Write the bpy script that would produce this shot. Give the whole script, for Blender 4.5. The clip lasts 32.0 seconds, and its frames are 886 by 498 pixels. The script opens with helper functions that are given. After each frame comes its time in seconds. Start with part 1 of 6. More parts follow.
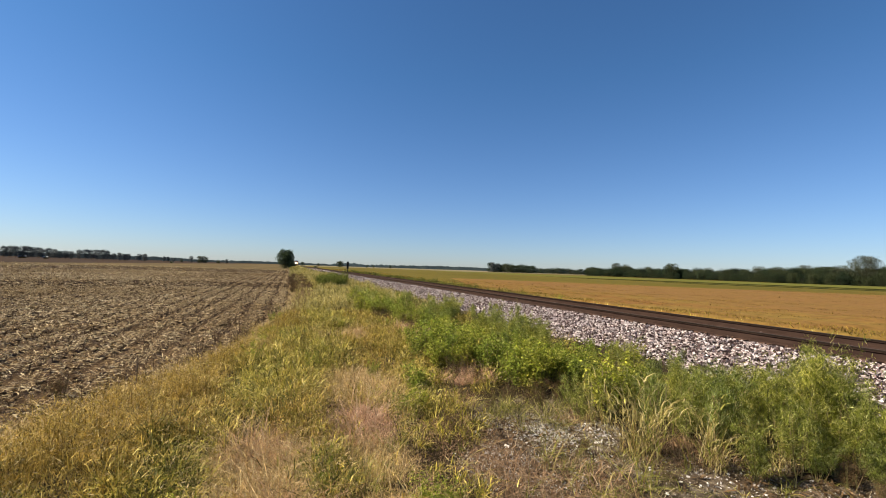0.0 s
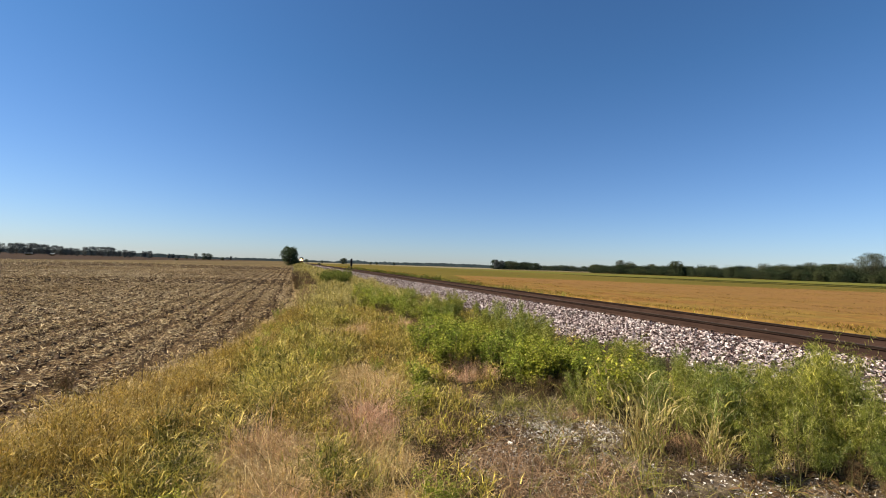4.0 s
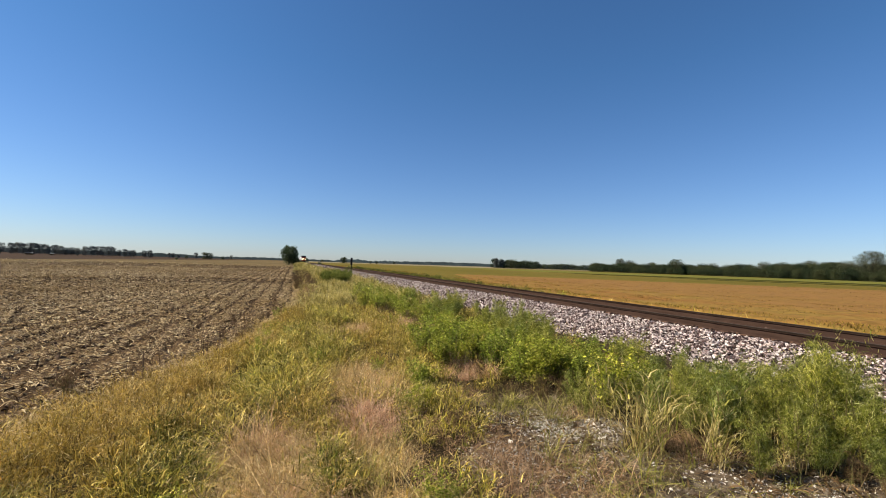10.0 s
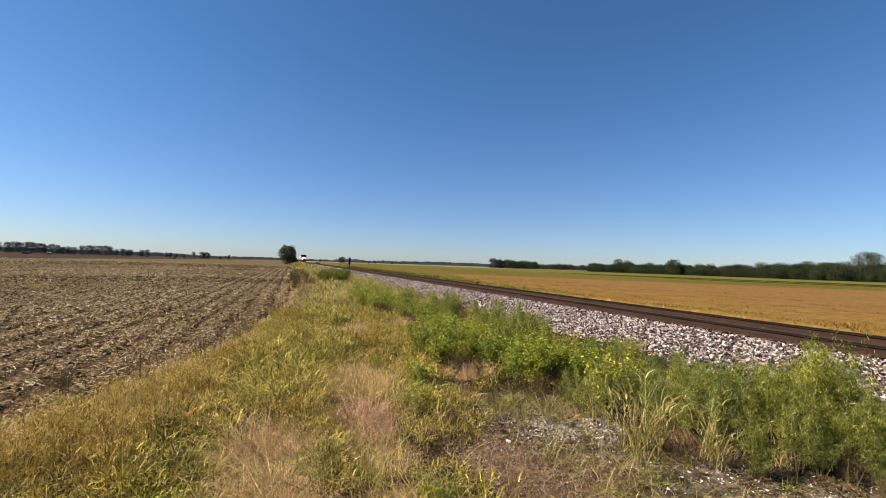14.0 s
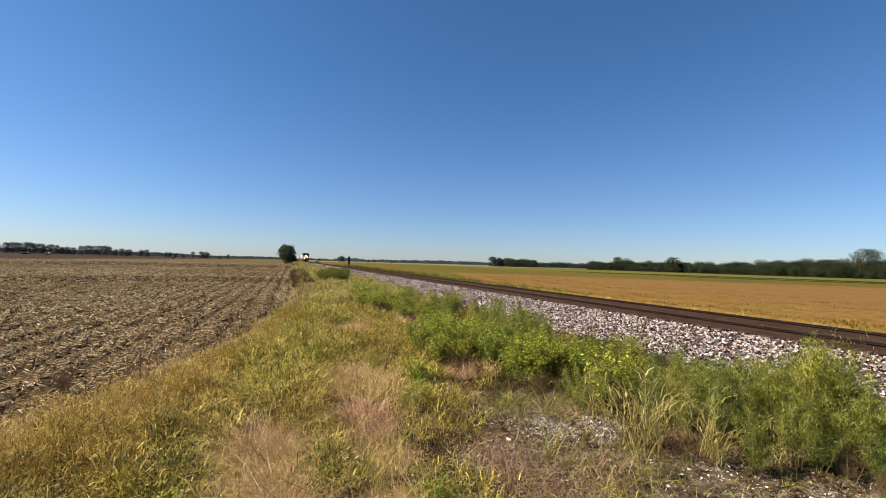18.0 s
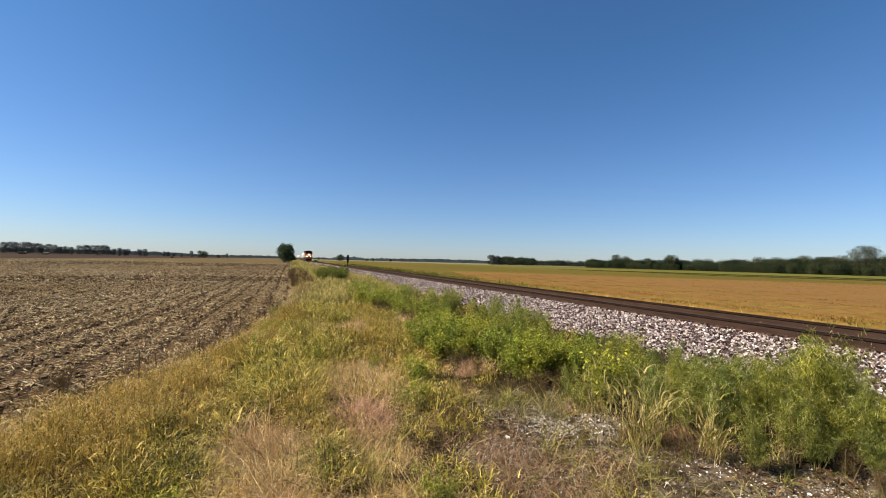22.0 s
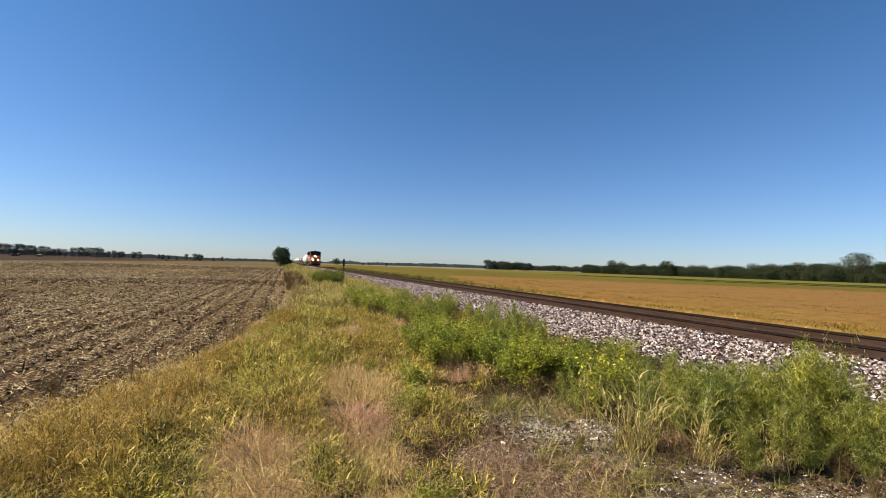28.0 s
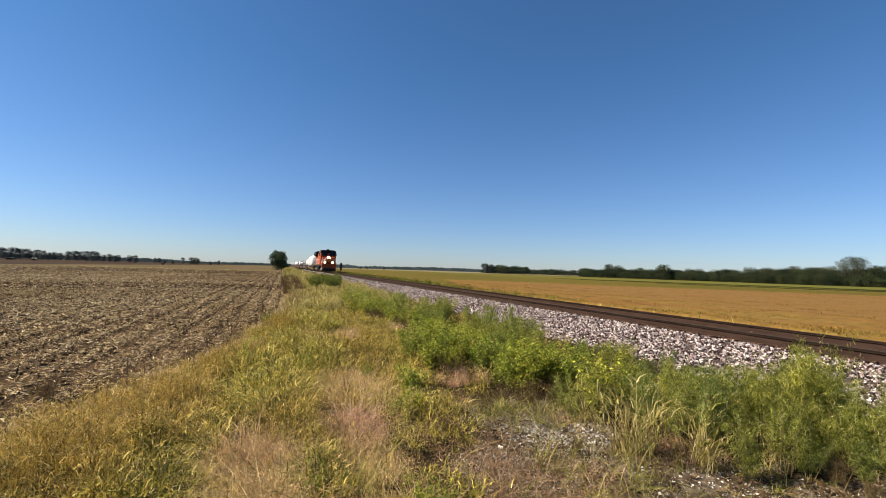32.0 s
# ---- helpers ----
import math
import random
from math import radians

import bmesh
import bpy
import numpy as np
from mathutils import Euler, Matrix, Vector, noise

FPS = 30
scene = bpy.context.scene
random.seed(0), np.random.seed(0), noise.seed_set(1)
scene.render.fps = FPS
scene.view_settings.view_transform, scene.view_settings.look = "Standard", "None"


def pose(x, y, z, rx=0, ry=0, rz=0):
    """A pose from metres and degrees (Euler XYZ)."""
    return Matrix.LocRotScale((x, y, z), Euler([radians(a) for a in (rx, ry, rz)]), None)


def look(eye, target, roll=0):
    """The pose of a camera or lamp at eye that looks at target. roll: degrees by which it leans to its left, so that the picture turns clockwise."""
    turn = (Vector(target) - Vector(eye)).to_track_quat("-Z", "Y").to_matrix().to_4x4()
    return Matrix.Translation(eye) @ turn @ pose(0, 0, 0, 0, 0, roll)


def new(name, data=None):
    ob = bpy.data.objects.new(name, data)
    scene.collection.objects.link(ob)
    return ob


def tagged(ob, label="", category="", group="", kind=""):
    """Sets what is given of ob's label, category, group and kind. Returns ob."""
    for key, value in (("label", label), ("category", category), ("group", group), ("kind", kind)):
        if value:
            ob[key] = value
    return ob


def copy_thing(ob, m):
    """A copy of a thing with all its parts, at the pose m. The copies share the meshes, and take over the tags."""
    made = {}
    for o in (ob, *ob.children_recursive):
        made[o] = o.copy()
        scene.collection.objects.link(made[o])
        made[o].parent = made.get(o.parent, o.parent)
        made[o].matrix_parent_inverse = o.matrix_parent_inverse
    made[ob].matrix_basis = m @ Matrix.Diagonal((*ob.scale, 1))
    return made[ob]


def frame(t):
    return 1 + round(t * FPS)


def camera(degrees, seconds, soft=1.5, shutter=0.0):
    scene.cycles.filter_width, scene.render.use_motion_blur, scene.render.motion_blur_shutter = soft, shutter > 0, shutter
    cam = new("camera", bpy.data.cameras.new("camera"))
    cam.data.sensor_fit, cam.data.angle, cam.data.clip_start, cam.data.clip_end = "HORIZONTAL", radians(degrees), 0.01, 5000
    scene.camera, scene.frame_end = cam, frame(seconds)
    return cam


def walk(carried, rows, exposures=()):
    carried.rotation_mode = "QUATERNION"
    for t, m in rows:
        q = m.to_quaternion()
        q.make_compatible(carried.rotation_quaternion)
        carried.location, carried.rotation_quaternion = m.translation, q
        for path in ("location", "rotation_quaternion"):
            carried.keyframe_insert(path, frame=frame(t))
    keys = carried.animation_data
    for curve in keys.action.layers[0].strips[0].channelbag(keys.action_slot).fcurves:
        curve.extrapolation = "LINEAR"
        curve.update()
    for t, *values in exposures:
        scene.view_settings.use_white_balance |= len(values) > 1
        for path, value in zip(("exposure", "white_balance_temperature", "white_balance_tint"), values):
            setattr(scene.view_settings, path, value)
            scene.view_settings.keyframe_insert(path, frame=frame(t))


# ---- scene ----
cam = camera(90.3, 32.0, soft=1.0)

# the camera is held in one place; seconds and its turn in degrees
EYE = (0.0, 0.0, 1.85)
PATH = [
    (0, 92.592, -1.859, -19.208),    (0.5, 92.506, -1.885, -19.191),    (1, 92.381, -1.913, -19.113),
    (1.5, 92.306, -1.904, -18.999),    (2, 92.286, -1.896, -18.886),    (2.5, 92.268, -1.917, -18.779),
    (3, 92.227, -1.947, -18.722),    (3.5, 92.195, -1.927, -18.730),    (5.5, 92.282, -1.795, -18.819),
    (6, 92.234, -1.823, -18.777),    (6.5, 92.185, -1.876, -18.759),    (7, 92.135, -1.945, -18.736),
    (7.5, 92.108, -1.999, -18.697),    (8, 92.091, -2.025, -18.654),    (8.5, 92.045, -2.013, -18.638),
    (9, 92.019, -1.897, -18.661),    (9.5, 92.041, -1.798, -18.699),    (10, 92.058, -1.781, -18.741),
    (10.5, 92.023, -1.826, -18.781),    (11, 91.934, -1.847, -18.819),    (11.5, 91.879, -1.805, -18.856),
    (12, 91.904, -1.758, -18.910),    (12.5, 91.984, -1.750, -18.978),    (13, 92.067, -1.775, -19.022),
    (13.5, 92.098, -1.826, -19.014),    (14, 92.050, -1.870, -18.988),    (14.5, 91.940, -1.885, -18.974),
    (16.5, 91.767, -1.861, -18.908),    (17, 91.804, -1.790, -18.945),    (17.5, 91.846, -1.707, -18.993),
    (18, 91.879, -1.631, -19.045),    (18.5, 91.876, -1.578, -19.077),    (19, 91.858, -1.530, -19.094),
    (19.5, 91.839, -1.550, -19.112),    (20, 91.783, -1.610, -19.168),    (20.5, 91.698, -1.627, -19.207),
    (21, 91.644, -1.582, -19.211),    (21.5, 91.648, -1.520, -19.194),    (22, 91.676, -1.448, -19.195),
    (22.5, 91.697, -1.457, -19.199),    (23, 91.695, -1.495, -19.214),    (23.5, 91.661, -1.571, -19.242),
    (24, 91.583, -1.607, -19.277),    (24.5, 91.502, -1.632, -19.348),    (25, 91.480, -1.667, -19.430),
    (25.5, 91.544, -1.670, -19.489),    (27.5, 92.136, -1.782, -19.690),    (28, 92.276, -1.786, -19.693),
    (28.5, 92.407, -1.740, -19.691),    (29, 92.506, -1.724, -19.712),    (29.5, 92.541, -1.740, -19.741),
    (30, 92.547, -1.749, -19.747),    (30.5, 92.538, -1.789, -19.786),    (31, 92.567, -1.833, -19.878),
    (31.5, 92.662, -1.841, -19.961),    (32, 92.780, -1.786, -20.036),
]
walk(cam, [(t, pose(*EYE, rx, ry, rz)) for t, rx, ry, rz in PATH])

# ---- light ----
SUN_EL, SUN_AZ = 41.0, -74.0      # degrees; azimuth from +y towards +x
world = bpy.data.worlds.new("sky")
scene.world = world
world.use_nodes = True
wn = world.node_tree.nodes
sky = wn.new("ShaderNodeTexSky")
sky.sky_type = 'NISHITA'
sky.sun_disc = False
sky.sun_elevation = radians(SUN_EL)
sky.sun_rotation = radians(SUN_AZ % 360)
sky.air_density, sky.dust_density, sky.ozone_density = 1.0, 0.2, 1.9
wn["Background"].inputs["Strength"].default_value = 0.0543
deep = wn.new("ShaderNodeHueSaturation")
deep.inputs["Saturation"].default_value = 1.0
world.node_tree.links.new(sky.outputs[0], deep.inputs["Color"])
tint = wn.new("ShaderNodeMix")
tint.data_type, tint.blend_type = 'RGBA', 'MULTIPLY'
tint.inputs[0].default_value = 1.0
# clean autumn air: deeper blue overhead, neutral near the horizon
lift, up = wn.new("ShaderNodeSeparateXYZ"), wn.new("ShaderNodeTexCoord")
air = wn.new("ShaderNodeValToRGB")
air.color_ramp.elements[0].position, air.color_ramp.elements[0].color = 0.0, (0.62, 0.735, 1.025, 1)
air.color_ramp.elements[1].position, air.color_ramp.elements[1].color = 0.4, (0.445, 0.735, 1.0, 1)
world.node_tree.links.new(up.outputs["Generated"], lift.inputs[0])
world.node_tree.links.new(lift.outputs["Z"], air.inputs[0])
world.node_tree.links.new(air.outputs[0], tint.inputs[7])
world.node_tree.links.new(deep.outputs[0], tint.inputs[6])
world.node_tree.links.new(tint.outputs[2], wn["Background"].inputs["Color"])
SUN_DIR = Vector((math.cos(radians(SUN_EL)) * math.sin(radians(SUN_AZ)),
                  math.cos(radians(SUN_EL)) * math.cos(radians(SUN_AZ)), math.sin(radians(SUN_EL))))
sun = new("sun", bpy.data.lights.new("sun", 'SUN'))
sun.data.energy, sun.data.angle, sun.data.color = 5.0, radians(0.53), (1.0, 0.89, 0.71)
sun.matrix_world = look(SUN_DIR * 100, (0, 0, 0))
scene.view_settings.exposure = 1.13

# ---- materials ----


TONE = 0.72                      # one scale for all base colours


def ramp(nt, fac, stops):
    r = nt.nodes.new("ShaderNodeValToRGB")
    el = r.color_ramp.elements
    while len(el) > 1:
        el.remove(el[-1])
    for i, (p, c) in enumerate(stops):
        e = el[0] if i == 0 else el.new(p)
        e.position, e.color = p, (*c, 1)
    nt.links.new(fac, r.inputs[0])
    return r.outputs[0]


def noise_at(nt, scale, detail=4.0, rough=0.6, stretch=None, obj=True):
    tc = nt.nodes.new("ShaderNodeTexCoord")
    n = nt.nodes.new("ShaderNodeTexNoise")
    n.inputs["Scale"].default_value, n.inputs["Detail"].default_value = scale, detail
    n.inputs["Roughness"].default_value = rough
    src = tc.outputs["Object"]
    if stretch:
        mp = nt.nodes.new("ShaderNodeMapping")
        mp.inputs["Scale"].default_value = stretch
        nt.links.new(src, mp.inputs[0])
        src = mp.outputs[0]
    nt.links.new(src, n.inputs["Vector"])
    return n.outputs["Fac"]


def mix(nt, kind, fac, a, b):
    m = nt.nodes.new("ShaderNodeMix")
    m.data_type, m.blend_type = 'RGBA', kind
    for sock, v in ((m.inputs[0], fac), (m.inputs[6], a), (m.inputs[7], b)):
        if isinstance(v, (int, float)):
            sock.default_value = v
        elif isinstance(v, tuple):
            sock.default_value = (*v, 1)
        else:
            nt.links.new(v, sock)
    return m.outputs[2]


def surface(name, stops, scale=8.0, big=None, big_scale=0.6, rough=0.8, metal=0.0, bump=0.3, bump_scale=None, stretch=None,
            island=0.0, per_object=0.0, translucent=0.0, dist=0.01, spec=0.05, rows=0.0):
    """Noise between the stops' colours; big: a second, large noise that tints; island, per_object: random lightness of pieces."""
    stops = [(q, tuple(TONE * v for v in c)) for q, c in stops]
    m = bpy.data.materials.new(name)
    m.use_nodes = True
    nt = m.node_tree
    p = nt.nodes["Principled BSDF"]
    p.inputs["Roughness"].default_value, p.inputs["Metallic"].default_value = rough, metal
    p.inputs["Specular IOR Level"].default_value = spec
    c = ramp(nt, noise_at(nt, scale, stretch=stretch), stops)
    if big:
        c = mix(nt, 'MIX', ramp(nt, noise_at(nt, big_scale, 3.0), [(0.35, (0, 0, 0)), (0.65, (1, 1, 1))]), c, mix(nt, 'MULTIPLY', 1.0, c, big))
    if rows:
        # dark lines of the old plant rows
        tc, w = nt.nodes.new("ShaderNodeTexCoord"), nt.nodes.new("ShaderNodeTexWave")
        w.inputs["Scale"].default_value, w.inputs["Distortion"].default_value = 2 * math.pi / 20 / 0.76, 0.9
        w.inputs["Phase Offset"].default_value = math.pi / 2
        w.inputs["Detail Scale"].default_value = 3.0
        nt.links.new(tc.outputs["Object"], w.inputs["Vector"])
        c = mix(nt, 'MIX', ramp(nt, w.outputs["Fac"], [(0.15, (rows, rows, rows)), (0.55, (0, 0, 0))]), c, mix(nt, 'MULTIPLY', 1.0, c, (0.4, 0.36, 0.32)))
    if island or per_object:
        src = nt.nodes.new("ShaderNodeNewGeometry").outputs["Random Per Island"] if island else nt.nodes.new("ShaderNodeObjectInfo").outputs["Random"]
        a = island or per_object
        lo, hi = 1 - a, 1 + a
        v = ramp(nt, src, [(0, (lo, lo, lo)), (1, (hi, hi, hi))])
        c = mix(nt, 'MULTIPLY', 1.0, c, v)
    nt.links.new(c, p.inputs["Base Color"])
    if bump:
        b = nt.nodes.new("ShaderNodeBump")
        b.inputs["Strength"].default_value, b.inputs["Distance"].default_value = bump, dist
        nt.links.new(noise_at(nt, bump_scale or scale * 3, 5.0, stretch=stretch), b.inputs["Height"])
        nt.links.new(b.outputs[0], p.inputs["Normal"])
    if translucent:
        tr = nt.nodes.new("ShaderNodeBsdfTranslucent")
        ms = nt.nodes.new("ShaderNodeMixShader")
        ms.inputs[0].default_value = translucent
        nt.links.new(c, tr.inputs["Color"])
        nt.links.new(p.outputs[0], ms.inputs[1])
        nt.links.new(tr.outputs[0], ms.inputs[2])
        nt.links.new(ms.outputs[0], nt.nodes["Material Output"].inputs[0])
    return m


def blade_mat(name, stops, translucent=0.4, patch=None, patch_scale=0.5, rough=0.6, per_object=None, clump=None, vary=0.42):
    """Leaves and blades: each piece takes its own colour from the stops and its own lightness, with patches of another tint."""
    m = bpy.data.materials.new(name)
    m.use_nodes = True
    nt = m.node_tree
    p = nt.nodes["Principled BSDF"]
    p.inputs["Roughness"].default_value, p.inputs["Specular IOR Level"].default_value = rough, 0.12
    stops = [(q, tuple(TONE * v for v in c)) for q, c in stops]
    own = nt.nodes.new("ShaderNodeNewGeometry").outputs["Random Per Island"]
    c = ramp(nt, own, stops)
    if vary:
        wn2 = nt.nodes.new("ShaderNodeTexWhiteNoise")
        wn2.noise_dimensions = '1D'
        nt.links.new(own, wn2.inputs["W"])
        lo, hi = 1 - vary * 1.3, 1 + vary
        c = mix(nt, 'MULTIPLY', 1.0, c, ramp(nt, wn2.outputs["Value"], [(0, (lo, lo, lo)), (0.5, (1, 1, 1)), (1, (hi, hi, hi))]))
    if patch:
        c = mix(nt, 'MIX', ramp(nt, noise_at(nt, patch_scale, 3.0), [(0.4, (0, 0, 0)), (0.62, (1, 1, 1))]), c, mix(nt, 'MULTIPLY', 1.0, c, patch))
    if clump:
        # lightness changes by noise from one tuft to the next
        size, lo, hi = clump
        c = mix(nt, 'MULTIPLY', 1.0, c, ramp(nt, noise_at(nt, size, 2.0, 0.5), [(0.36, (lo, lo * 1.04, lo)), (0.5, (0.95, 0.95, 0.95)), (0.66, (hi, hi * 0.97, hi * 0.95))]))
    if per_object:
        c = mix(nt, 'MULTIPLY', 1.0, c, ramp(nt, nt.nodes.new("ShaderNodeObjectInfo").outputs["Random"], per_object))
    nt.links.new(c, p.inputs["Base Color"])
    tr = nt.nodes.new("ShaderNodeBsdfTranslucent")
    ms = nt.nodes.new("ShaderNodeMixShader")
    ms.inputs[0].default_value = translucent
    nt.links.new(c, tr.inputs["Color"])
    nt.links.new(p.outputs[0], ms.inputs[1])
    nt.links.new(tr.outputs[0], ms.inputs[2])
    nt.links.new(ms.outputs[0], nt.nodes["Material Output"].inputs[0])
    return m


def plain(name, col, rough=0.5, metal=0.0, emit=None, strength=0.0, spec=0.4):
    m = bpy.data.materials.new(name)
    m.use_nodes = True
    p = m.node_tree.nodes["Principled BSDF"]
    p.inputs["Base Color"].default_value = (*col, 1)
    p.inputs["Roughness"].default_value, p.inputs["Metallic"].default_value = rough, metal
    p.inputs["Specular IOR Level"].default_value = spec
    if emit:
        p.inputs["Emission Color"].default_value, p.inputs["Emission Strength"].default_value = (*emit, 1), strength
    return m


M_SOIL = surface("tilled_soil", [(0.3, (0.045, 0.026, 0.013)), (0.48, (0.085, 0.051, 0.024)), (0.56, (0.16, 0.102, 0.048)), (0.70, (0.36, 0.25, 0.125))], 11.0, big=(0.58, 0.53, 0.44), big_scale=0.06, rough=0.95, bump=0.7, bump_scale=14, dist=0.04, stretch=(1.6, 0.7, 1), rows=0.75)
M_FARFIELD = surface("dark_stubble_field", [(0.35, (0.038, 0.021, 0.010)), (0.6, (0.066, 0.038, 0.019))], 0.6, big=(0.8, 0.8, 0.8), big_scale=0.02, rough=0.95, bump=0.3, bump_scale=3, dist=0.05)
M_STRIP = surface("tan_field_strip", [(0.35, (0.11, 0.077, 0.033)), (0.6, (0.20, 0.142, 0.062))], 0.5, big=(0.6, 0.6, 0.55), big_scale=0.03, rough=0.95, bump=0.3, bump_scale=3, dist=0.05)
M_VERGE = surface("verge_earth", [(0.3, (0.05, 0.036, 0.025)), (0.5, (0.14, 0.105, 0.073)), (0.7, (0.34, 0.28, 0.21))], 12.0, big=(0.8, 0.72, 0.68), big_scale=0.9, rough=0.95, bump=0.9, bump_scale=34, dist=0.03)
# verge earth in darker colours, with the shade under the grass put in
M_UNDERSHADE = surface("shade_dark_earth", [(0.3, (0.022, 0.016, 0.009)), (0.55, (0.055, 0.04, 0.022)), (0.75, (0.13, 0.095, 0.05))], 14.0, big=(0.8, 0.8, 0.7), big_scale=0.9, rough=0.95, bump=0.9, bump_scale=34, dist=0.03)
M_BEANSOIL = surface("bean_field_cover", [(0.35, (0.195, 0.104, 0.033)), (0.65, (0.255, 0.138, 0.044))], 3.0, big=(0.95, 1.0, 0.85), big_scale=0.08, rough=0.95, bump=0.3, bump_scale=6, dist=0.04)
M_GREENSTRIP = surface("olive_bean_strip", [(0.35, (0.125, 0.095, 0.014)), (0.65, (0.17, 0.122, 0.022))], 0.6, big=(0.75, 0.85, 0.7), big_scale=0.03, rough=0.95, bump=0.3, bump_scale=2, dist=0.1)
M_PALE = surface("pale_far_field", [(0.35, (0.20, 0.165, 0.09)), (0.65, (0.26, 0.22, 0.13))], 0.05, rough=0.95, bump=0)
M_BALLAST = blade_mat("ballast_stone", [(0, (0.03, 0.017, 0.016)), (0.34, (0.11, 0.07, 0.066)), (0.5, (0.36, 0.26, 0.245)), (0.68, (0.62, 0.51, 0.48)), (1, (0.96, 0.86, 0.82))], translucent=0.0, rough=0.85, vary=0.0)
M_BALLASTBED = surface("ballast_bed", [(0.35, (0.035, 0.026, 0.022)), (0.5, (0.09, 0.068, 0.058)), (0.65, (0.20, 0.16, 0.14))], 16.0, rough=0.9, bump=1.0, bump_scale=16, dist=0.05)
M_TIE = surface("weathered_tie", [(0.3, (0.021, 0.013, 0.010)), (0.7, (0.048, 0.030, 0.023))], 9.0, stretch=(0.4, 4, 4), rough=0.95, bump=0.5, bump_scale=20, per_object=0.35, dist=0.01, spec=0.15)
M_RAIL = surface("rusty_rail", [(0.3, (0.038, 0.022, 0.017)), (0.7, (0.062, 0.037, 0.028))], 12.0, stretch=(1, 0.2, 1), rough=0.9, bump=0.2, bump_scale=60, dist=0.003)
M_RAILTOP = plain("worn_rail_top", (0.05, 0.039, 0.034), 0.75, 0.0, spec=0.03)
M_RAILSIDE = surface("dark_rail_head", [(0.3, (0.014, 0.010, 0.008)), (0.7, (0.028, 0.02, 0.016))], 12.0, stretch=(1, 0.2, 1), rough=0.9, bump=0.1, spec=0.0)
M_PLATE = surface("rusty_plate", [(0.3, (0.09, 0.05, 0.035)), (0.7, (0.15, 0.09, 0.06))], 20.0, rough=0.85, bump=0.2, dist=0.003)
M_POST = surface("dark_painted_post", [(0.3, (0.025, 0.022, 0.02)), (0.7, (0.05, 0.045, 0.04))], 8.0, rough=0.7, bump=0.2)
M_WOOD = surface("grey_brown_stake", [(0.3, (0.16, 0.11, 0.07)), (0.7, (0.27, 0.19, 0.125))], 8.0, stretch=(6, 6, 0.6), rough=0.9, bump=0.4)
M_BARK = surface("bark", [(0.3, (0.05, 0.04, 0.03)), (0.7, (0.12, 0.095, 0.07))], 4.0, stretch=(3, 3, 0.5), rough=0.95, bump=0.8, dist=0.03)

G_GOLD = blade_mat("golden_grass", [(0, (0.15, 0.09, 0.022)), (0.3, (0.41, 0.27, 0.056)), (0.6, (0.73, 0.505, 0.125)), (0.8, (0.65, 0.475, 0.10)), (1, (1.0, 0.78, 0.35))], patch=(0.82, 0.82, 0.6), patch_scale=0.9, translucent=0.2, clump=(11.0, 0.58, 1.36))
G_GREEN = blade_mat("yellow_green_grass", [(0, (0.065, 0.064, 0.010)), (0.3, (0.29, 0.25, 0.03)), (0.6, (0.62, 0.495, 0.085)), (1, (1.0, 0.81, 0.30))], patch=(0.85, 0.85, 0.6), patch_scale=1.1, translucent=0.12, clump=(11.0, 0.55, 1.38))
G_LUSH = blade_mat("lush_yellow_green_grass", [(0, (0.06, 0.058, 0.008)), (0.3, (0.27, 0.25, 0.03)), (0.65, (0.56, 0.48, 0.075)), (1, (1.0, 0.82, 0.28))], translucent=0.12, clump=(11.0, 0.55, 1.38))
G_PALE = blade_mat("pale_yellow_green_grass", [(0, (0.10, 0.09, 0.02)), (0.3, (0.42, 0.335, 0.075)), (0.65, (0.74, 0.60, 0.19)), (1, (1.0, 0.87, 0.44))], patch=(0.82, 0.83, 0.62), patch_scale=0.5, translucent=0.2, clump=(3.0, 0.7, 1.25))
G_DARK = blade_mat("dark_green_grass", [(0, (0.05, 0.055, 0.008)), (0.5, (0.18, 0.175, 0.025)), (1, (0.46, 0.40, 0.08))], translucent=0.12, clump=(11.0, 0.5, 1.3))
G_PINK = blade_mat("pinkish_dry_grass", [(0, (0.46, 0.25, 0.14)), (0.5, (0.82, 0.50, 0.32)), (1, (0.95, 0.70, 0.48))], translucent=0.3, clump=(12.0, 0.78, 1.2))
G_FRINGE = blade_mat("soft_tan_grass", [(0, (0.44, 0.29, 0.12)), (0.5, (0.86, 0.62, 0.29)), (1, (1.0, 0.81, 0.48))], translucent=0.3, clump=(7.0, 0.8, 1.25))
G_EDGE = blade_mat("pale_golden_grass", [(0, (0.36, 0.22, 0.085)), (0.5, (0.78, 0.54, 0.24)), (1, (1.0, 0.81, 0.47))], translucent=0.3, clump=(12.0, 0.75, 1.3))
G_STRAW = blade_mat("straw_grass", [(0, (0.38, 0.33, 0.09)), (0.5, (0.62, 0.49, 0.18)), (1, (0.78, 0.66, 0.36))])
G_SEED = blade_mat("seed_heads", [(0, (0.36, 0.23, 0.07)), (0.6, (0.70, 0.50, 0.20)), (1, (0.95, 0.78, 0.45))], translucent=0.2, clump=(11.0, 0.65, 1.3))
G_LEAF = blade_mat("bright_weed_leaf", [(0, (0.13, 0.155, 0.018)), (0.4, (0.35, 0.405, 0.045)), (0.75, (0.51, 0.53, 0.08)), (1, (0.72, 0.70, 0.18))], translucent=0.5, per_object=[(0, (0.68, 0.78, 0.75)), (0.5, (1, 1, 1)), (1, (1.15, 1.08, 0.95))], clump=(9.0, 0.75, 1.3))
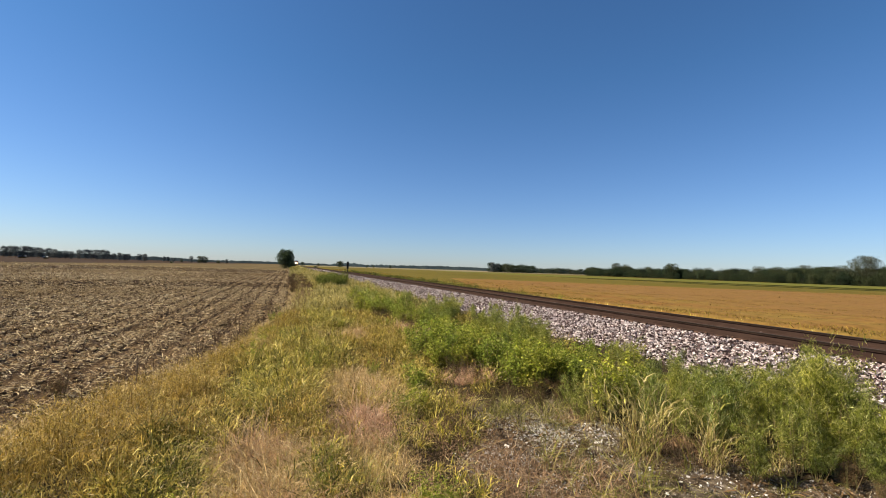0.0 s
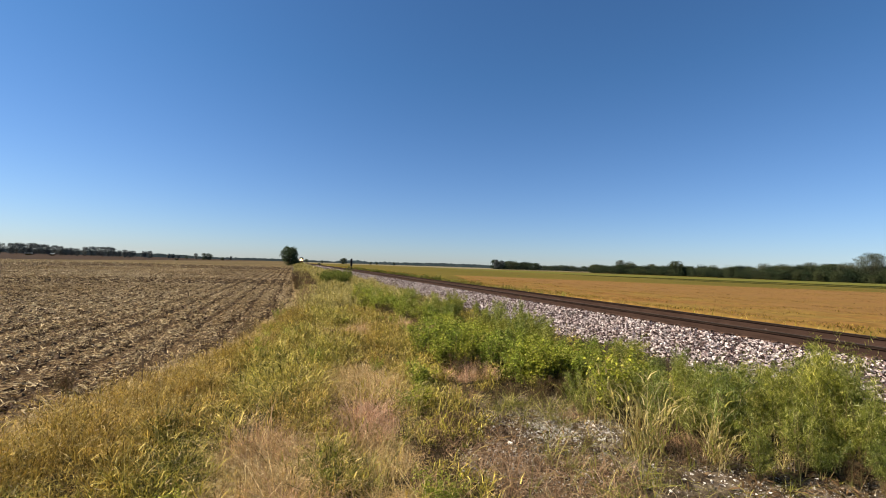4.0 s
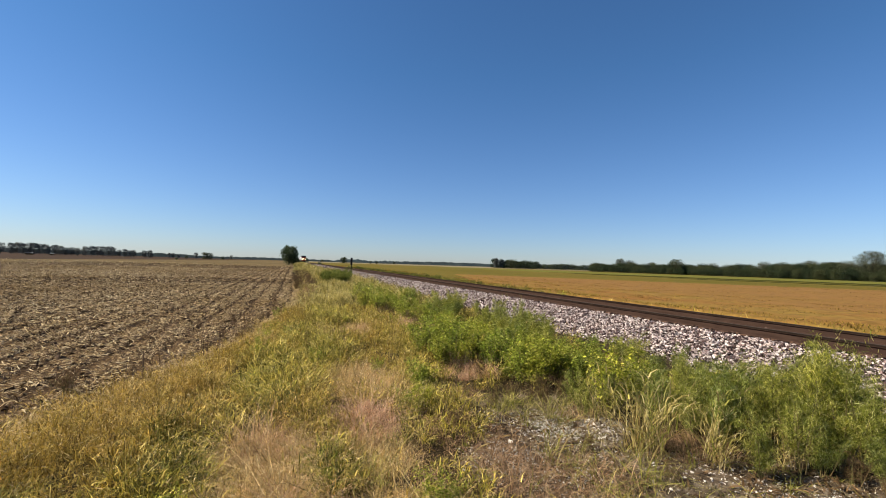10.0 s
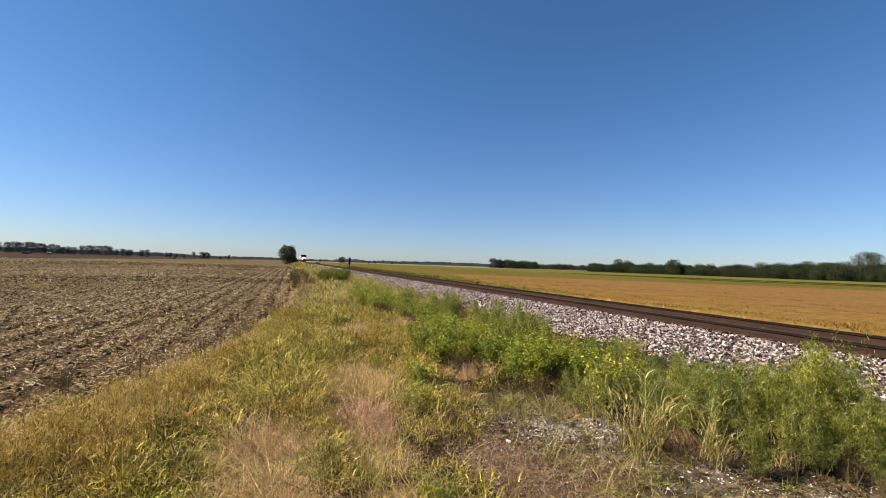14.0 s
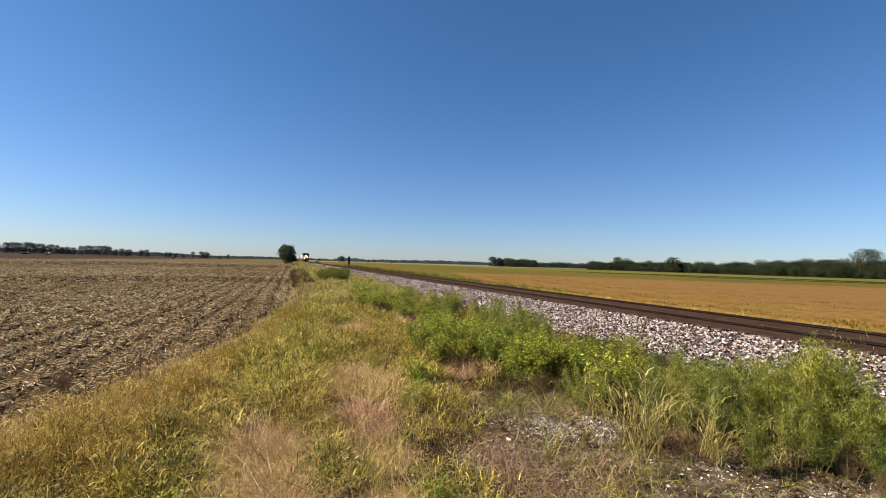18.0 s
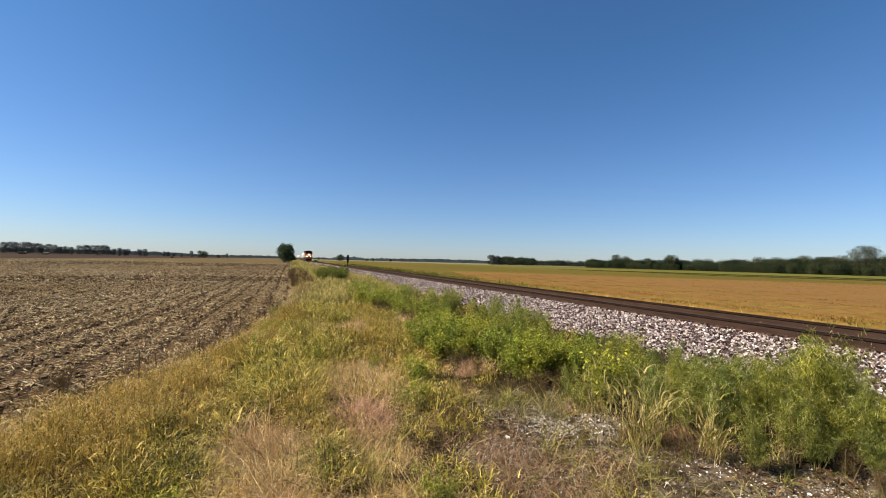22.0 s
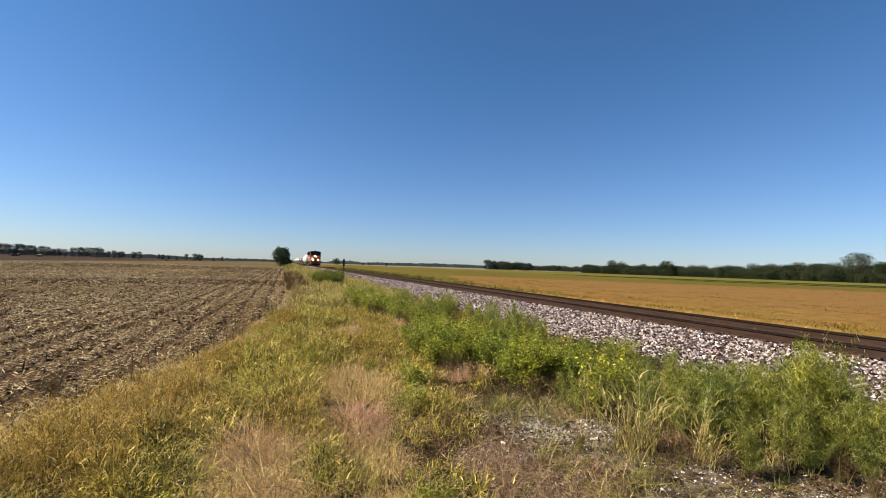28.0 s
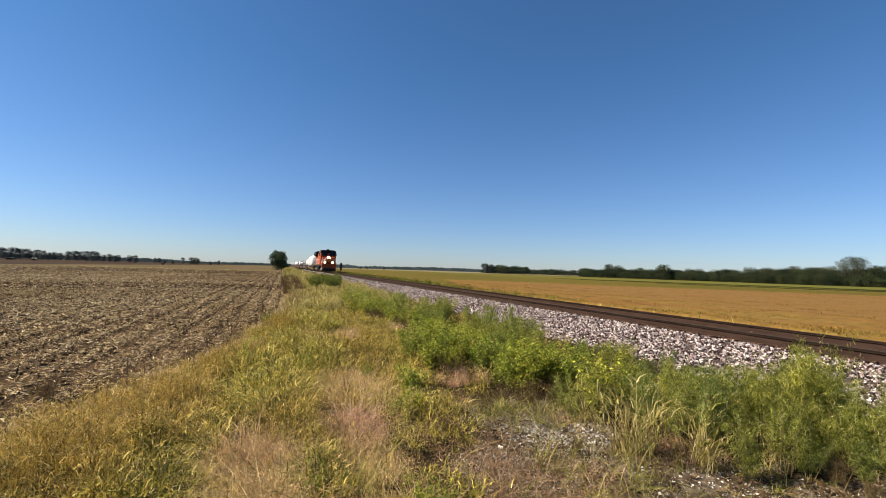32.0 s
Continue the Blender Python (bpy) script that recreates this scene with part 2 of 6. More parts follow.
G_BUSH = blade_mat("feathery_bush_leaf", [(0, (0.10, 0.12, 0.02)), (0.4, (0.33, 0.365, 0.06)), (0.8, (0.62, 0.63, 0.14)), (1, (1.0, 0.96, 0.46))], translucent=0.55, per_object=[(0, (0.80, 0.90, 0.95)), (0.5, (1.05, 1.05, 1)), (1, (1.25, 1.18, 0.9))], clump=(9.0, 0.55, 1.25))
G_TUFTLEAF = blade_mat("tuft_leaf", [(0, (0.10, 0.11, 0.02)), (0.4, (0.27, 0.27, 0.045)), (0.8, (0.50, 0.45, 0.11)), (1, (0.72, 0.62, 0.25))], translucent=0.35)
G_DRYSTEM = blade_mat("dry_stem", [(0, (0.20, 0.12, 0.04)), (0.5, (0.56, 0.42, 0.15)), (1, (0.88, 0.74, 0.38))], translucent=0.2)
G_BUSHDARK = blade_mat("dark_bush_leaf", [(0, (0.06, 0.08, 0.016)), (0.5, (0.19, 0.22, 0.04)), (1, (0.42, 0.44, 0.11))], translucent=0.4, per_object=[(0, (0.8, 0.85, 0.9)), (1, (1.2, 1.15, 1.0))])
G_STEM = blade_mat("weed_stem", [(0, (0.13, 0.14, 0.04)), (0.6, (0.24, 0.2, 0.08)), (1, (0.32, 0.22, 0.12))], translucent=0.1)
G_LITTER = blade_mat("corn_litter", [(0, (0.06, 0.034, 0.015)), (0.30, (0.20, 0.125, 0.055)), (0.48, (0.54, 0.38, 0.18)), (1, (1.0, 0.83, 0.52))], translucent=0.1, patch=(0.7, 0.64, 0.53), patch_scale=0.09, vary=0.25)
G_BROWN = blade_mat("dead_brown_leaf", [(0, (0.055, 0.032, 0.015)), (0.5, (0.155, 0.092, 0.042)), (1, (0.32, 0.20, 0.10))], translucent=0.2)
G_STALK = blade_mat("corn_stalk", [(0, (0.05, 0.03, 0.016)), (0.6, (0.11, 0.066, 0.034)), (0.9, (0.2, 0.13, 0.07)), (1, (0.42, 0.30, 0.16))], translucent=0.05, vary=0.0)
G_BEAN = blade_mat("dry_bean_leaf", [(0, (0.15, 0.08, 0.026)), (0.45, (0.25, 0.135, 0.042)), (0.8, (0.32, 0.175, 0.055)), (1, (0.40, 0.25, 0.065))], translucent=0.4)
G_DULL = blade_mat("dead_grey_grass", [(0, (0.08, 0.056, 0.032)), (0.5, (0.26, 0.19, 0.11)), (0.85, (0.52, 0.41, 0.25)), (1, (0.80, 0.68, 0.48))], translucent=0.2)
G_BEANEDGE = blade_mat("yellow_bean_leaf", [(0, (0.15, 0.115, 0.02)), (0.4, (0.31, 0.215, 0.04)), (1, (0.46, 0.30, 0.06))], translucent=0.45)
G_TREE = blade_mat("tree_leaf", [(0, (0.035, 0.06, 0.026)), (0.5, (0.07, 0.105, 0.045)), (1, (0.125, 0.16, 0.07))], translucent=0.25, vary=0.0)
G_TREE_GREY = blade_mat("greyish_tree_leaf", [(0, (0.05, 0.062, 0.035)), (0.5, (0.085, 0.095, 0.05)), (1, (0.14, 0.14, 0.08))], translucent=0.25, vary=0.0)
G_WOOD = blade_mat("wood_edge_leaf", [(0, (0.024, 0.035, 0.019)), (0.5, (0.044, 0.060, 0.031)), (1, (0.08, 0.096, 0.048))], translucent=0.25, per_object=[(0, (0.5, 0.62, 0.6)), (0.35, (0.8, 0.95, 0.8)), (0.65, (1.15, 1.1, 0.95)), (1, (1.45, 1.3, 1.05))], vary=0.0)
# the blue-grey of distance haze is mixed into these leaf colours
G_FARTREE = blade_mat("hazed_tree_leaf", [(0, (0.075, 0.092, 0.098)), (1, (0.135, 0.152, 0.152))], translucent=0.2, per_object=[(0, (0.75, 0.8, 0.85)), (1, (1.3, 1.2, 1.1))], vary=0.0)
# far woods: bluish because the haze before them is put into their colour
M_RIDGE = surface("hazed_ridge", [(0.35, (0.04, 0.058, 0.066)), (0.65, (0.065, 0.086, 0.09))], 0.02, rough=1.0, bump=0.0, spec=0.0)
M_DARKWOODS = surface("hazed_far_woods", [(0.35, (0.026, 0.037, 0.042)), (0.65, (0.045, 0.058, 0.06))], 0.03, rough=1.0, bump=0.0, spec=0.0)

L_ORANGE = surface("orange_loco_paint", [(0.3, (0.42, 0.085, 0.02)), (0.7, (0.55, 0.115, 0.026))], 2.0, big=(0.7, 0.68, 0.66), big_scale=0.8, rough=0.55, bump=0.05, spec=0.2)
L_BLACK = surface("black_loco_paint", [(0.3, (0.018, 0.017, 0.017)), (0.7, (0.035, 0.032, 0.03))], 3.0, rough=0.55, bump=0.05)
L_GREY = surface("grimy_grey_steel", [(0.3, (0.06, 0.055, 0.05)), (0.7, (0.12, 0.11, 0.10))], 3.0, rough=0.7, bump=0.1)
L_SILVER = surface("dusty_silver_truck", [(0.3, (0.25, 0.23, 0.21)), (0.7, (0.38, 0.35, 0.32))], 3.0, rough=0.6, bump=0.1)
L_YELLOW = plain("yellow_stripe", (0.42, 0.25, 0.03), 0.5)
L_WHITE = surface("white_gelcoat", [(0.3, (0.74, 0.74, 0.73)), (0.7, (0.82, 0.82, 0.81))], 1.0, big=(0.92, 0.92, 0.9), big_scale=0.5, rough=0.4, bump=0.02)
L_RAILWHITE = plain("white_handrail_paint", (0.75, 0.74, 0.7), 0.5)
L_GLASS = plain("dark_cab_glass", (0.012, 0.013, 0.014), 0.15, 0.0, spec=0.3)
L_LAMP = plain("burning_headlight", (1, 0.9, 0.7), 0.3, emit=(1.0, 0.70, 0.36), strength=22.0)
L_DECK = surface("brown_flatcar_deck", [(0.3, (0.09, 0.06, 0.045)), (0.7, (0.16, 0.11, 0.085))], 2.0, rough=0.8, bump=0.2)
L_ROOF = surface("white_roof_sheet", [(0.3, (0.6, 0.62, 0.64)), (0.7, (0.75, 0.76, 0.77))], 0.4, rough=0.5, bump=0)

# ---- mesh tools ----
rng = np.random.default_rng(7)


def mesh_of(name, verts, tris, material, smooth=False):
    """A triangle mesh from arrays."""
    me = bpy.data.meshes.new(name)
    verts, tris = np.asarray(verts, np.float32).reshape(-1, 3), np.asarray(tris, np.int32).reshape(-1, 3)
    me.vertices.add(len(verts))
    me.vertices.foreach_set("co", verts.ravel())
    me.loops.add(tris.size)
    me.loops.foreach_set("vertex_index", tris.ravel())
    me.polygons.add(len(tris))
    me.polygons.foreach_set("loop_start", np.arange(0, tris.size, 3, dtype=np.int32))
    me.polygons.foreach_set("use_smooth", np.full(len(tris), smooth))
    me.update(calc_edges=True)
    me.validate()
    me.materials.append(material)
    return me


def turn(yaw, pitch=0.0, roll=0.0):
    """Rotation arrays: roll about x, pitch about y, yaw about z."""
    yaw, pitch, roll = np.broadcast_arrays(yaw, pitch, roll)
    cz, sz, cy, sy, cx, sx = np.cos(yaw), np.sin(yaw), np.cos(pitch), np.sin(pitch), np.cos(roll), np.sin(roll)
    return np.stack([np.stack([cz * cy, cz * sy * sx - sz * cx, cz * sy * cx + sz * sx], -1),
                     np.stack([sz * cy, sz * sy * sx + cz * cx, sz * sy * cx - cz * sx], -1),
                     np.stack([-sy, cy * sx, cy * cx], -1)], -2)


def scatter(tv, tt, pos, rot, size):
    """Joined copies of a small template at places, turns and sizes."""
    tv, tt = np.asarray(tv, float), np.asarray(tt, int)
    n = len(pos)
    size = np.asarray(size, float)
    size = size[:, None] * np.ones(3) if size.ndim == 1 else size
    v = np.einsum('nij,nkj->nki', rot, tv[None] * size[:, None, :]) + np.asarray(pos)[:, None, :]
    t = tt[None] + (np.arange(n) * len(tv))[:, None, None]
    return v.reshape(-1, 3), t.reshape(-1, 3)


def blades(pos, height, lean, width, yaw=None, seg=3, sag=0.25):
    """Bent tapering blades. lean: how far the tip goes sideways, per height."""
    n = len(pos)
    yaw = rng.uniform(0, 2 * np.pi, n) if yaw is None else yaw
    dirv = np.stack([np.cos(yaw), np.sin(yaw), np.zeros(n)], -1)
    tw = yaw + np.pi / 2 + rng.normal(0, 0.7, n)
    side = np.stack([np.cos(tw), np.sin(tw), np.zeros(n)], -1)
    rows = []
    for k in range(seg + 1):
        s = k / seg
        c = pos + dirv * (lean * height * s ** 1.8)[:, None]
        c = c + np.array([0, 0, 1.0]) * (height * (s - sag * np.minimum(lean, 1.6) * s ** 2.5))[:, None]
        w = (width * (1 - s) ** 0.7 * 0.5)[:, None]
        rows += [c] if k == seg else [c - side * w, c + side * w]
    v = np.stack(rows, 1)
    t = []
    for k in range(seg - 1):
        a = 2 * k
        t += [(a, a + 1, a + 3), (a, a + 3, a + 2)]
    t.append((2 * seg - 2, 2 * seg - 1, 2 * seg))
    t = np.array(t)[None] + (np.arange(n) * (2 * seg + 1))[:, None, None]
    return v.reshape(-1, 3), t.reshape(-1, 3), v[:, -1], dirv


def join(parts):
    vs, ts, o = [], [], 0
    for v, t in parts:
        vs.append(np.asarray(v).reshape(-1, 3))
        ts.append(np.asarray(t).reshape(-1, 3) + o)
        o += len(vs[-1])
    return np.concatenate(vs), np.concatenate(ts)


def part(name, bm, material, parent=None, label=""):
    """One bmesh (or mesh) as one object, under a thing or a part."""
    if isinstance(bm, bmesh.types.BMesh):
        me = bpy.data.meshes.new(name)
        bm.to_mesh(me)
        bm.free()
        me.materials.append(material)
    else:
        me = bm
    ob = new(name, me)
    if parent:
        ob.parent = parent
    if label:
        ob["label"] = label
    return ob


def box(x0, x1, y0, y1, z0, z1, bevel=0.0, bm=None):
    bm = bm or bmesh.new()
    r = bmesh.ops.create_cube(bm, size=1.0)
    for v in r["verts"]:
        v.co = Vector(((x0 + x1) / 2 + v.co.x * (x1 - x0), (y0 + y1) / 2 + v.co.y * (y1 - y0), (z0 + z1) / 2 + v.co.z * (z1 - z0)))
    if bevel:
        vs = set(r["verts"])
        bmesh.ops.bevel(bm, geom=[e for e in bm.edges if e.verts[0] in vs and e.verts[1] in vs], offset=bevel, segments=2, affect='EDGES', profile=0.5)
    return bm


def rod(a, b, r0, r1=None, seg=8, bm=None):
    """A tapered round bar from a to b."""
    bm = bm or bmesh.new()
    a, b = Vector(a), Vector(b)
    q = (b - a).to_track_quat('Z', 'Y').to_matrix().to_4x4()
    bmesh.ops.create_cone(bm, cap_ends=True, segments=seg, radius1=r0, radius2=r0 if r1 is None else r1, depth=(b - a).length,
                          matrix=Matrix.Translation((a + b) / 2) @ q)
    return bm


def prism(pts, axis, a0, a1, bevel=0.0, bm=None):
    """An outline of (u, v) pulled along axis: x gives (y, z) outlines, y gives (x, z)."""
    bm = bm or bmesh.new()
    place = (lambda u, v, w: (w, u, v)) if axis == "x" else (lambda u, v, w: (u, w, v))
    lo, hi = ([bm.verts.new(place(u, v, w)) for u, v in pts] for w in (a0, a1))
    n = len(pts)
    for i in range(n):
        bm.faces.new((lo[i], lo[(i + 1) % n], hi[(i + 1) % n], hi[i]))
    bm.faces.new(lo[::-1])
    bm.faces.new(hi)
    bmesh.ops.recalc_face_normals(bm, faces=bm.faces)
    if bevel:
        bmesh.ops.bevel(bm, geom=list(bm.edges), offset=bevel, segments=2, affect='EDGES', profile=0.5)
    return bm


def smoothstep(a, b, x):
    t = np.clip((np.asarray(x, float) - a) / (b - a), 0, 1)
    return t * t * (3 - 2 * t)


def wave(x, y):
    """Slow unevenness of the ground, about +-1."""
    return (np.sin(x * 0.9 + 1.3 * np.sin(y * 0.31)) + np.sin(y * 0.7 + 1.1 * np.sin(x * 0.53 + 2)) + np.sin(x * 2.3 - y * 1.7 + 0.5) * 0.5) / 2.5


# ---- ground ----


def in_blob(x, y, cx, cy, rx, ry):
    return ((x - cx) / rx) ** 2 + ((y - cy) / ry) ** 2


# stony places on the verge where little grows
BARE = [(2.6, 4.45, 0.85, 0.45), (1.95, 3.15, 0.65, 0.5), (2.42, 3.75, 0.8, 0.5), (2.6, 2.5, 1.3, 0.55), (3.2, 1.9, 1.6, 0.5)]


def bare(x, y):
    d = np.min([in_blob(x, y, *b) for b in BARE], 0)
    return smoothstep(0.7, 1.25, d + 0.25 * wave(x * 5, y * 5))


BEND = 0.0065                    # the track runs this far (radians) off the y axis
TRACK_TURN = Matrix.Translation((9.56, 5, 0)) @ Matrix.Rotation(BEND, 4, 'Z') @ Matrix.Translation((-9.56, -5, 0))
RAIL_TOP, TIE_TOP, TRACK_X, GAUGE = 0.80, 0.62, 9.56, 1.435


def field_edge(y):
    """Where the stubble ends and the verge begins."""
    return np.interp(y, [-40, -5, 1, 3, 6, 7.5, 8.4, 10.4, 12.4, 15.9, 20, 25, 45, 70, 900], [-7, -5.6, -4.4, -3.6, -2.6, -1.92, -1.67, -1.22, -0.9, -0.43, -0.1, 0.1, 0.1, -0.2, -1.2])


def ballast_z(x):
    d = np.abs(np.asarray(x, float) - TRACK_X)
    return np.interp(d, [0, 1.5, 3.9, 5.0], [TIE_TOP - 0.03, TIE_TOP - 0.015, 0.17, -0.2])


def ground_z(x, y):
    x, y = np.asarray(x, float), np.asarray(y, float)
    e = field_edge(y)
    v = 0.30 * smoothstep(e - 0.2, e + 1.9, x) * (1 - smoothstep(12.2, 14.0, x))
    near = np.exp(-np.maximum(np.hypot(x, y) - 25, 0) / 30)
    return v + (0.03 * wave(x * 1.3, y * 1.3) + 0.035 * wave(x * 3.1 + 4, y * 2.7)) * near * smoothstep(e - 0.5, e + 1, x) - 0.15 * smoothstep(6.5, 8, x) * (1 - smoothstep(11, 12.5, x))


def grid_mesh(xs, ys, zf):
    X, Y = np.meshgrid(xs, ys)
    Z = zf(X, Y)
    v = np.stack([X, Y, Z], -1).reshape(-1, 3)
    nx, ny = len(xs), len(ys)
    i = (np.arange(ny - 1)[:, None] * nx + np.arange(nx - 1)[None]).ravel()
    t = np.concatenate([np.stack([i, i + 1, i + nx + 1], -1), np.stack([i, i + nx + 1, i + nx], -1)], 0)
    return v, t


def steps(*spans):
    out = []
    for a, b, n in spans:
        out += list(np.linspace(a, b, n, endpoint=False))
    return np.array(out + [spans[-1][1]])


gx = steps((-4500, -400, 14), (-400, -66, 20), (-66, -45, 6), (-45, -8, 38), (-8, 14, 110), (14, 46, 32), (46, 130, 20), (130, 600, 24), (600, 4500, 12))
gy = steps((-4500, -60, 14), (-60, -4, 30), (-4, 26, 150), (26, 90, 90), (90, 400, 60), (400, 4500, 16))
gv, gt = grid_mesh(gx, gy, ground_z)
gme = mesh_of("ground", gv, gt, M_SOIL)
for m in (M_VERGE, M_BEANSOIL, M_GREENSTRIP, M_FARFIELD, M_STRIP, M_PALE, M_UNDERSHADE):
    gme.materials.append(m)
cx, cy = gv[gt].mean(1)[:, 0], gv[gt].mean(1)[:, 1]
# ground below grass gets the shade-darkened earth, stony places the plain one
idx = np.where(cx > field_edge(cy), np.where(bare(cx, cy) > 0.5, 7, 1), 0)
idx = np.where(cx > 13.6, 2, idx)
idx = np.where((cx > 13.6) & (cx > 80 - 1.2 * np.maximum(cy - 20, 0)), 3, idx)
idx = np.where((cx < field_edge(cy)) & (np.hypot(cx, cy) > 120), 5, idx)
idx = np.where((cx < -45) & (cy > -100), 5, idx)
idx = np.where((cx < -66), 4, idx)
idx = np.where((cy > 420) & (cx > 13.6), 6, idx)
idx = np.where((cy > 420) & (cx < -66), 4, idx)
gme.polygons.foreach_set("material_index", idx.astype(np.int32))
gme.polygons.foreach_set("use_smooth", np.ones(len(gt), bool))
tagged(new("ground", gme), "flat farmland of stubble, weedy verge and ripe bean field", "ground", kind="structure")

# ---- railway ----


def stone_template(seed, n=7):
    r = np.random.default_rng(seed)
    bm = bmesh.new()
    for _ in range(n):
        d = r.normal(size=3)
        bm.verts.new(d / np.linalg.norm(d) * r.uniform(0.42, 0.56) * (1.0, 0.85, 0.7))
    bmesh.ops.convex_hull(bm, input=list(bm.verts))
    bmesh.ops.triangulate(bm, faces=list(bm.faces))
    loose = [v for v in bm.verts if not v.link_faces]
    bmesh.ops.delete(bm, geom=loose, context='VERTS')
    bm.verts.index_update()
    v, t = np.array([v.co[:] for v in bm.verts]), np.array([[w.index for w in f.verts] for f in bm.faces])
    bm.free()
    return v, t


def any_turn(n):
    return turn(rng.uniform(0, 6.28, n), rng.uniform(-0.6, 0.6, n), rng.uniform(0, 6.28, n))


bed_x = TRACK_X + np.array([-4.6, -3.9, -3.2, -2.4, -1.55, 0, 1.55, 2.4, 3.2, 3.9, 4.6])
bv, bt = grid_mesh(bed_x, steps((-120, -10, 20), (-10, 80, 120), (80, 1500, 60)), lambda X, Y: ballast_z(X) - 0.03 + 0.02 * wave(X * 3, Y * 3))
ballast = tagged(new("ballast", mesh_of("ballast", bv, bt, M_BALLASTBED, True)), "pale crushed stone ballast bank under the track", "ballast", kind="structure")
ballast.matrix_basis = TRACK_TURN


def stone_places(n, y0, y1, x0, x1):
    x, y = rng.uniform(x0, x1, n), rng.uniform(y0, y1, n)
    return np.stack([x, y, ballast_z(x) - 0.005 + rng.uniform(-0.03, 0.05, n)], -1)


stone_sets = [(48000, -1, 14, 4.9, 8.5, 0.036, 0.078), (30000, 14, 34, 4.9, 8.5, 0.045, 0.09), (15000, 34, 80, 4.9, 8.5, 0.075, 0.13), (4500, 80, 170, 4.9, 8.5, 0.15, 0.26),
              (4000, -2, 50, 10.6, 13.8, 0.08, 0.13)]
pieces = []
for n, y0, y1, x0, x1, s0, s1 in stone_sets:
    p = stone_places(n, y0, y1, x0, x1)
    for k in range(6):
        q = p[k::6]
        s = rng.uniform(s0, s1, len(q))[:, None] * np.stack([rng.uniform(0.95, 1.5, len(q)), rng.uniform(0.75, 1.1, len(q)), rng.uniform(0.45, 0.8, len(q))], -1)
        pieces.append(scatter(*stone_template(k), q, any_turn(len(q)), s))
loose = part("ballast_stones", mesh_of("ballast_stones", *join(pieces), M_BALLAST), None, ballast, "pale pinkish-grey broken stones")
tagged(loose, kind="stuff")
M_DUSTSTONE = blade_mat("dusty_stone", [(0, (0.03, 0.02, 0.016)), (0.6, (0.068, 0.045, 0.036)), (1, (0.13, 0.09, 0.075))], translucent=0.0, rough=0.9, vary=0.0)
q = stone_places(9000, -3, 40, 8.45, 10.8)
tagged(part("dusty_stones", mesh_of("dusty_stones", *scatter(*stone_template(9), q, any_turn(len(q)), rng.uniform(0.05, 0.085, len(q))), M_DUSTSTONE), None, ballast, "brown dusty stones between the rails"), kind="stuff")
M_STONE = surface("picked_stone", [(0.3, (0.36, 0.27, 0.24)), (0.6, (0.58, 0.48, 0.44))], 30.0, rough=0.85, bump=0.4, bump_scale=60, per_object=0.55, dist=0.006)
stone_meshes = [mesh_of("stone", *stone_template(20 + k), M_STONE) for k in range(6)]
for i in range(300):
    x, y = rng.uniform(5.3, 8.3), rng.uniform(3.0, 9.5)
    o = new("stone", stone_meshes[i % 6])
    o.parent = ballast
    o.matrix_basis = Matrix.Translation((x, y, float(ballast_z(x)) + rng.uniform(0.01, 0.04))) @ Euler(rng.uniform(0, 6, 3)).to_matrix().to_4x4() @ Matrix.Diagonal((*(rng.uniform(0.05, 0.085) * np.array([1.2, 1.0, 0.8])), 1))

RAIL_FAR = 1500.0


def rail_outline(x, z):
    """Foot, web and head of a rail whose foot stands at z."""
    h = [(-0.075, 0.0), (0.075, 0.0), (0.075, 0.014), (0.012, 0.034), (0.010, 0.125), (0.036, 0.140), (0.037, 0.168), (0.030, 0.178),
         (-0.030, 0.178), (-0.037, 0.168), (-0.036, 0.140), (-0.010, 0.125), (-0.012, 0.034), (-0.075, 0.014)]
    return [(x + a, z + b) for a, b in h]


rails = []
for side in (-1, 1):
    x = TRACK_X + side * (GAUGE / 2 + 0.036)
    ob = part("rail", prism(rail_outline(x, RAIL_TOP - 0.178), "y", -120, RAIL_FAR), M_RAIL)
    tagged(ob, "long rust-brown steel rail on wooden ties", "rail", "rails of the track", "structure")
    hd = part("rail_head", box(x - 0.039, x + 0.039, -120, RAIL_FAR, RAIL_TOP - 0.030, RAIL_TOP + 0.002, 0.006), M_RAILSIDE, ob, "dark head of the rail")
    part("running_surface", box(x - 0.02, x + 0.02, -120, RAIL_FAR, RAIL_TOP, RAIL_TOP + 0.0045), M_RAILTOP, hd, "worn shiny running surface")
    ob.matrix_basis = TRACK_TURN
    rails.append(ob)

tie_bed = tagged(new("tie_row", mesh_of("tie_row", *grid_mesh(np.array([TRACK_X - 1.25, TRACK_X + 1.25]), np.array([-100.0, 1500.0]), lambda X, Y: X * 0 + TIE_TOP - 0.075), M_BALLASTBED)),
                 "row of weathered wooden railway ties", "ties", kind="structure")
tie_bed.matrix_basis = TRACK_TURN
tie_me = part("tie", box(-1.3, 1.3, -0.115, 0.115, -0.18, 0, 0.012), M_TIE).data
bpy.data.objects.remove(bpy.data.objects["tie"])
plate_me = part("tie_plate", box(-0.18, 0.18, -0.1, 0.1, 0, 0.02, 0.004), M_PLATE).data
bpy.data.objects.remove(bpy.data.objects["tie_plate"])
